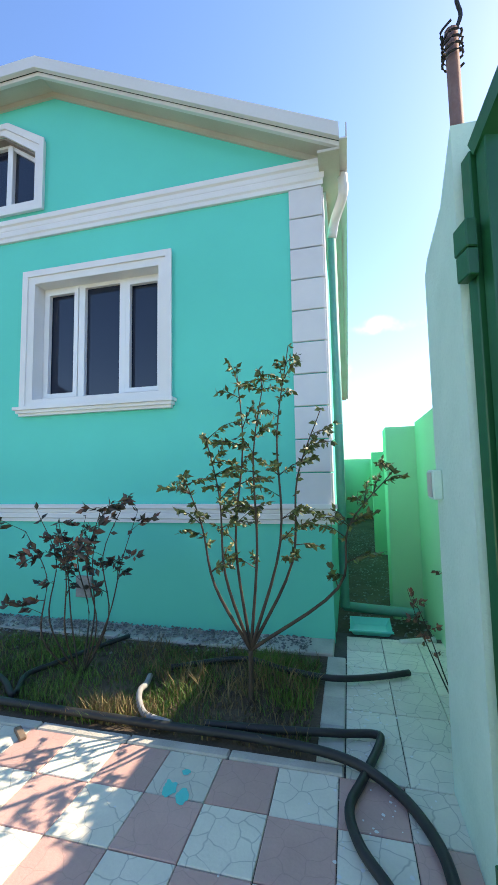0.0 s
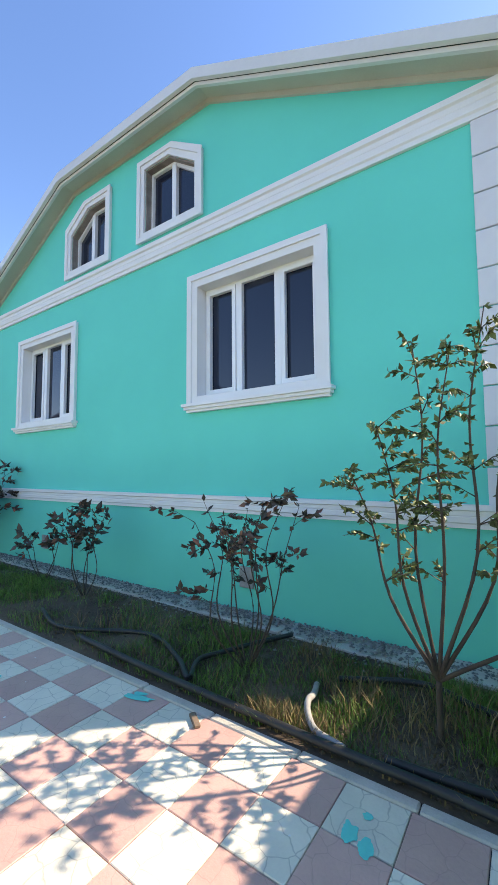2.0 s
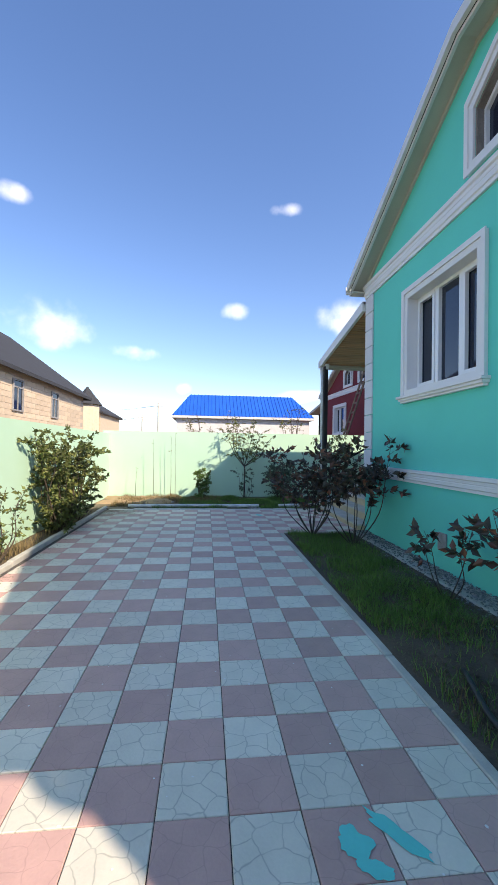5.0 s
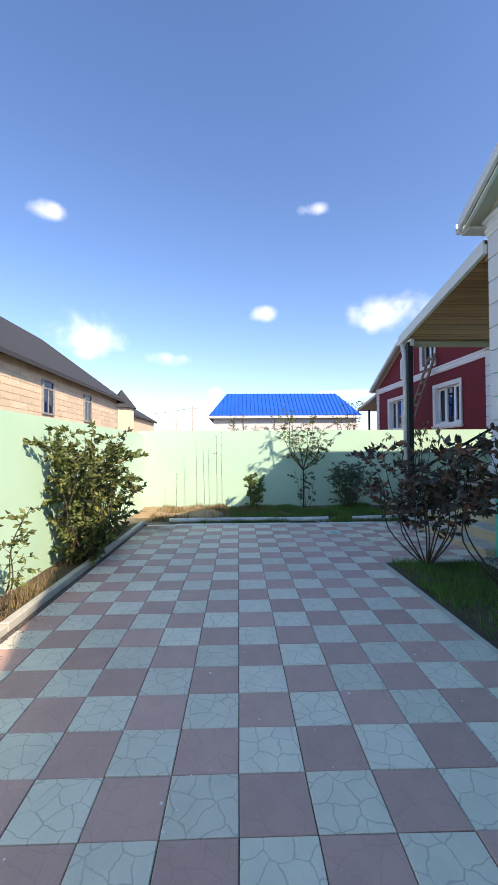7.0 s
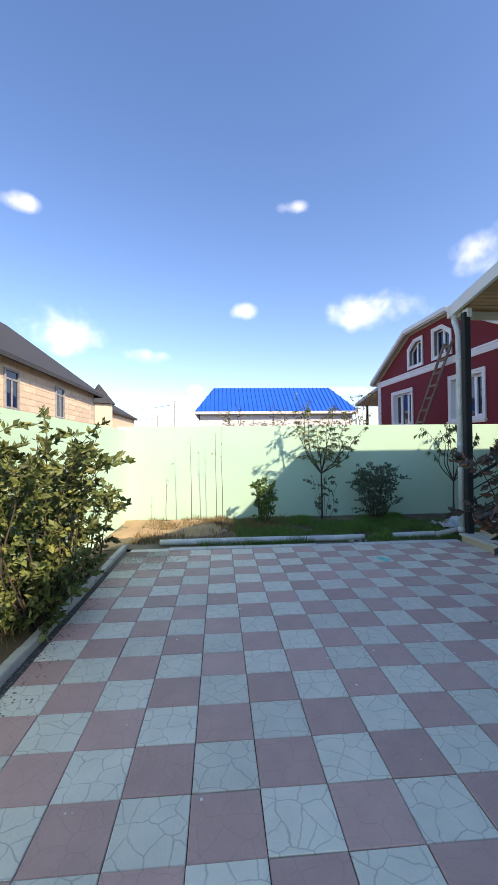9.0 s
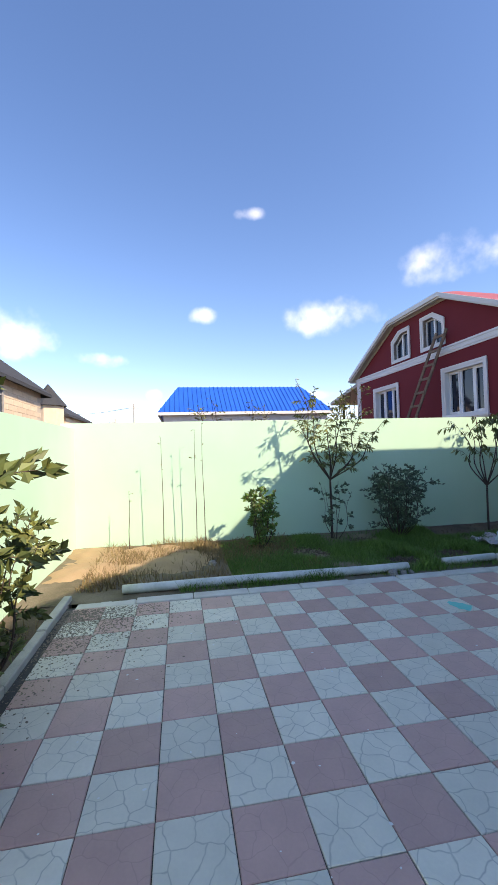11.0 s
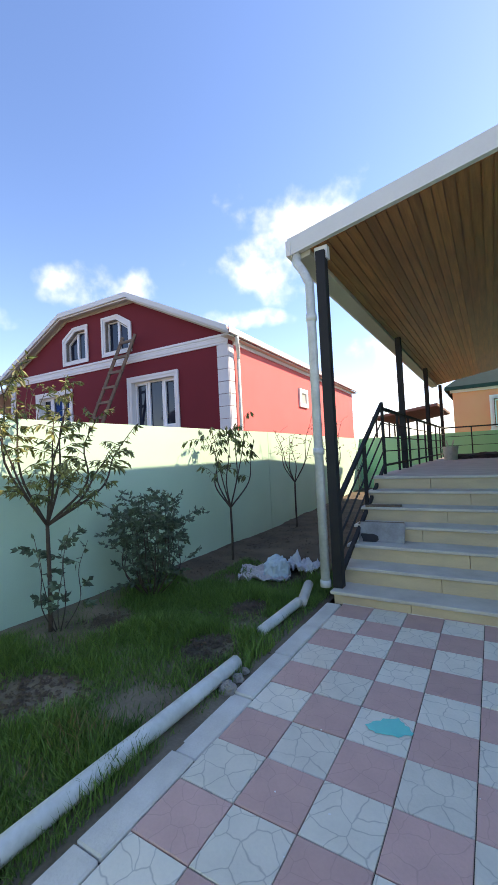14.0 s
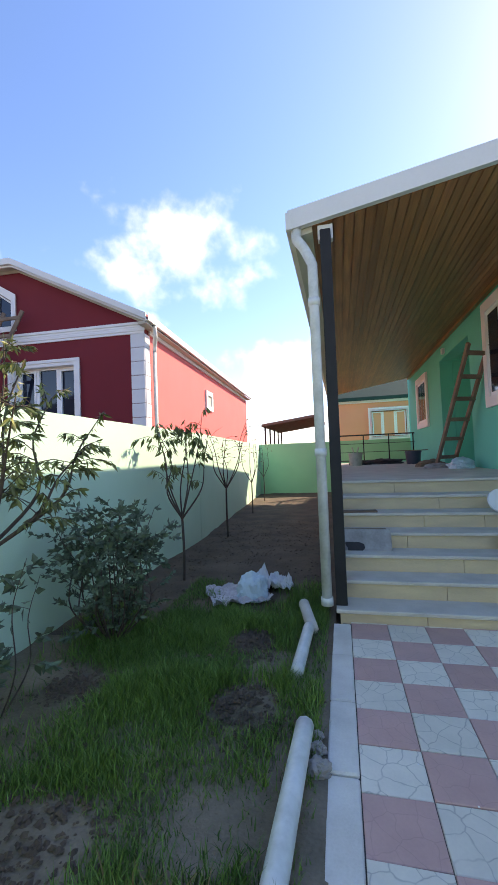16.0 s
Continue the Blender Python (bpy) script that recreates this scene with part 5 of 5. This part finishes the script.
for x, y, z, l in ((-11.65, 4.62, 0.62, 0.5), (-11.68, 4.92, 0.785, 0.42)):
    pl = part("plank", slab(-l / 2, l / 2, -0.06, 0.06, 0, 0.02, 0.003), WOOD_GREY)
    pl.location, pl.rotation_euler = (x, y - 0.07, z), (0, 0, 0.08)
    tagged(pl, "dark stained short plank lying on a step", "plank")
lid = bmesh.new()
bmesh.ops.create_cone(lid, cap_ends=True, segments=32, radius1=0.13, radius2=0.125, depth=0.02)
lid.transform(pose(0, 0, 0.13, 72))
lid = part("plate", lid, WHITE)
lid.location = (-10.2, 4.74, 0.785)
tagged(lid, "round white plate standing on a step", "plate")
cb = empty("carton", -10.2, 4.33, 0.45, "white and black printed carton on a step", "box")
part("body", slab(-0.14, 0.14, -0.09, 0.09, 0, 0.17, 0.004), BUCKET, cb)
part("label_bar", slab(-0.11, 0.1, -0.094, -0.0905, 0.1, 0.14), CLOTH, cb)
part("label_bar", slab(-0.11, 0.02, -0.094, -0.0905, 0.03, 0.055), CLOTH, cb)
brick = part("brick_piece", slab(-0.07, 0.07, -0.02, 0.02, 0, 0.022, 0.005), WOOD_GREY)
brick.location, brick.rotation_euler = (-1.95, 2.02, 0.001), (0, 0, -0.6)
tagged(brick, "short broken wood piece on the paving", "wood")


# spilt turquoise paint, thin films on the tiles
def splash(x, y, rx, ry, ang, seed):
    rng = random.Random(seed)
    bm = bmesh.new()
    n = 28
    rim = []
    for k in range(n):
        a = 2 * math.pi * k / n
        r = 1 + 0.4 * noise.noise((math.cos(a) * 1.6 + seed, math.sin(a) * 1.6, seed)) + 0.12 * rng.uniform(-1, 1)
        rim.append(bm.verts.new((rx * r * math.cos(a), ry * r * math.sin(a), 0.0)))
    c = bm.verts.new((0, 0, 0.002))
    for k in range(n):
        bm.faces.new((rim[k], rim[(k + 1) % n], c))
    ob = part("paint_spill", bm, PAINT_TEAL)
    ob.location, ob.rotation_euler = (x, y, 0.004), (0, 0, ang)
    tagged(ob, "dried turquoise paint spilt on the paving", "paint", "paint spills")


for k, s in enumerate(((-3.59, 1.54, 0.15, 0.035, 0.65), (-3.57, 1.36, 0.07, 0.06, 0.3), (-3.47, 1.40, 0.06, 0.035, 1.2), (-2.44, 2.0, 0.12, 0.03, 0.25),
                       (-11.04, 1.97, 0.11, 0.075, 0.4), (-0.92, 1.83, 0.035, 0.05, 0.4), (-0.84, 1.8, 0.03, 0.045, 0.2), (-2.47, 2.04, 0.05, 0.02, 0.3), (-0.88, 1.95, 0.02, 0.02, 0))):
    splash(*s, 60 + k)
rng = random.Random(77)
vs, fs = [], []
for _ in range(420):
    x, y, s = rng.uniform(-11.6, 0.2), rng.uniform(-1.3, 2.05), rng.choice((0.004, 0.006, 0.01))
    if rng.random() < 0.35:
        x, y = rng.uniform(-0.15, 0.3), rng.uniform(1.4, 3.4)
    b = len(vs)
    k6 = [(x + s * math.cos(a) * rng.uniform(0.6, 1.2), y + s * math.sin(a) * rng.uniform(0.6, 1.2), 0.0045) for a in (0, 1.05, 2.1, 3.14, 4.2, 5.2)]
    vs += k6
    fs.append(tuple(range(b, b + 6)))
me = bpy.data.meshes.new("paint_drops")
me.from_pydata(vs, [], fs)
me.materials.append(WHITE)
tagged(new("paint_drops", me), "small white paint drops on the paving", "paint", "", "stuff")
# clods and litter on the dry beds
rng = random.Random(91)
vs, fs = [], []
for _ in range(6500):
    if rng.random() < 0.6:
        x, y = rng.uniform(-6.5, -0.3), rng.uniform(2.2, 3.4)
    else:
        x, y = rng.uniform(-14.3, -12.1), rng.uniform(3.2, 9.0)
    if rng.random() < 0.3:
        a, b, c, d = rng.choice(BARE)
        x, y = rng.gauss(a, c * 0.6), rng.gauss(b, d * 0.6)
    s = rng.choice((0.006, 0.01, 0.014, 0.022))
    z = 0.005 + rng.uniform(-0.01, 0.015)
    b = len(vs)
    vs += [(x + s * math.cos(a) * rng.uniform(0.6, 1.2), y + s * math.sin(a) * rng.uniform(0.6, 1.2), z) for a in (0, 1.25, 2.5, 3.77, 5.0)] + [(x, y, z + s * 0.7)]
    fs += [(b + k, b + (k + 1) % 5, b + 5) for k in range(5)]
me = bpy.data.meshes.new("soil_clods")
me.from_pydata(vs, [], fs)
me.materials.append(SOIL)
tagged(new("soil_clods", me), "loose dry soil clods on the beds", "soil", "", "stuff")

# earth trodden over the paving corner
rng = random.Random(17)
vs, fs = [], []
for _ in range(6000):
    x, y = -11.8 + abs(rng.gauss(0, 0.45)), -1.56 + abs(rng.gauss(0, 0.42))
    if rng.random() < 0.35:
        x, y = rng.uniform(-11.8, -3.0), -1.57 + abs(rng.gauss(0, 0.12))
    s = rng.choice((0.003, 0.004, 0.006, 0.009))
    b = len(vs)
    vs += [(x + s * math.cos(a) * rng.uniform(0.5, 1.4), y + s * math.sin(a) * rng.uniform(0.5, 1.4), 0.003) for a in (0, 1.25, 2.5, 3.77, 5.0)] + [(x, y, 0.004 + s * 0.2)]
    fs += [(b + k, b + (k + 1) % 5, b + 5) for k in range(5)]
me = bpy.data.meshes.new("spilt_soil")
me.from_pydata(vs, [], fs)
me.materials.append(DUST)
tagged(new("spilt_soil", me), "dry soil spilt over the paving corner", "soil", "", "stuff")

# ---- paving tiles, 0.30 m checkerboard ----
pave = empty("paving", -6, 0, 0, "checkerboard of pale grey-green and dusty pink paving tiles", "paving", "", "structure")


def tile_mesh(mat):
    bm = bmesh.new()
    a, b = 0.1478, 0.1445
    lowv = [bm.verts.new((x * a, y * a, -0.03)) for x, y in ((-1, -1), (1, -1), (1, 1), (-1, 1))]
    midv = [bm.verts.new((x * a, y * a, -0.003)) for x, y in ((-1, -1), (1, -1), (1, 1), (-1, 1))]
    topv = [bm.verts.new((x * b, y * b, 0.0)) for x, y in ((-1, -1), (1, -1), (1, 1), (-1, 1))]
    for p, q in ((lowv, midv), (midv, topv)):
        for i in range(4):
            bm.faces.new((p[i], p[(i + 1) % 4], q[(i + 1) % 4], q[i]))
    bm.faces.new(topv)
    return finish("tile", bm, mat)


TILES = {True: tile_mesh(TILE_PALE), False: tile_mesh(TILE_PINK)}
rest = {True: ([], []), False: ([], [])}
rng = random.Random(5)
for i in range(-1, 42):
    for j in range(-11, 7):
        x, y = -11.83 + 0.3 * (i + 0.5), 1.79 + 0.3 * (j + 0.5)
        pale = (i + j) % 2 == 0
        if j >= 1 and not (0 <= i <= 8):
            if not (39 <= i <= 41 and j <= 6):
                continue
            pale = True
        if i < 0:
            continue
        if x > 0.66 and y > 1.5:
            continue
        ang, dz = rng.uniform(-0.35, 0.35), rng.uniform(-0.002, 0.002)
        tx, ty = rng.uniform(-0.3, 0.3), rng.uniform(-0.3, 0.3)
        m = pose(x + (0.03 if j >= 1 and i > 30 else 0), y, dz, tx, ty, ang)
        if (j >= -6 and i < 37) or j >= 1:
            ob = new("tile", TILES[pale])
            ob.parent = pave
            ob.matrix_basis = Matrix.Translation((6, 0, 0)) @ m
        else:
            vs, fs = rest[pale]
            base = len(vs)
            for v in TILES[pale].vertices:
                vs.append(tuple(m @ v.co))
            for p in TILES[pale].polygons:
                fs.append(tuple(base + k for k in p.vertices))
for pale, (vs, fs) in rest.items():
    me = bpy.data.meshes.new("outer_tiles")
    me.from_pydata(vs, [], fs)
    me.materials.append(TILE_PALE_FAR if pale else TILE_PINK_FAR)
    ob = new("outer_tiles", me)
    ob.parent = pave
    ob.matrix_basis = Matrix.Translation((6, 0, 0))
    tagged(ob, "", "", "", "stuff")
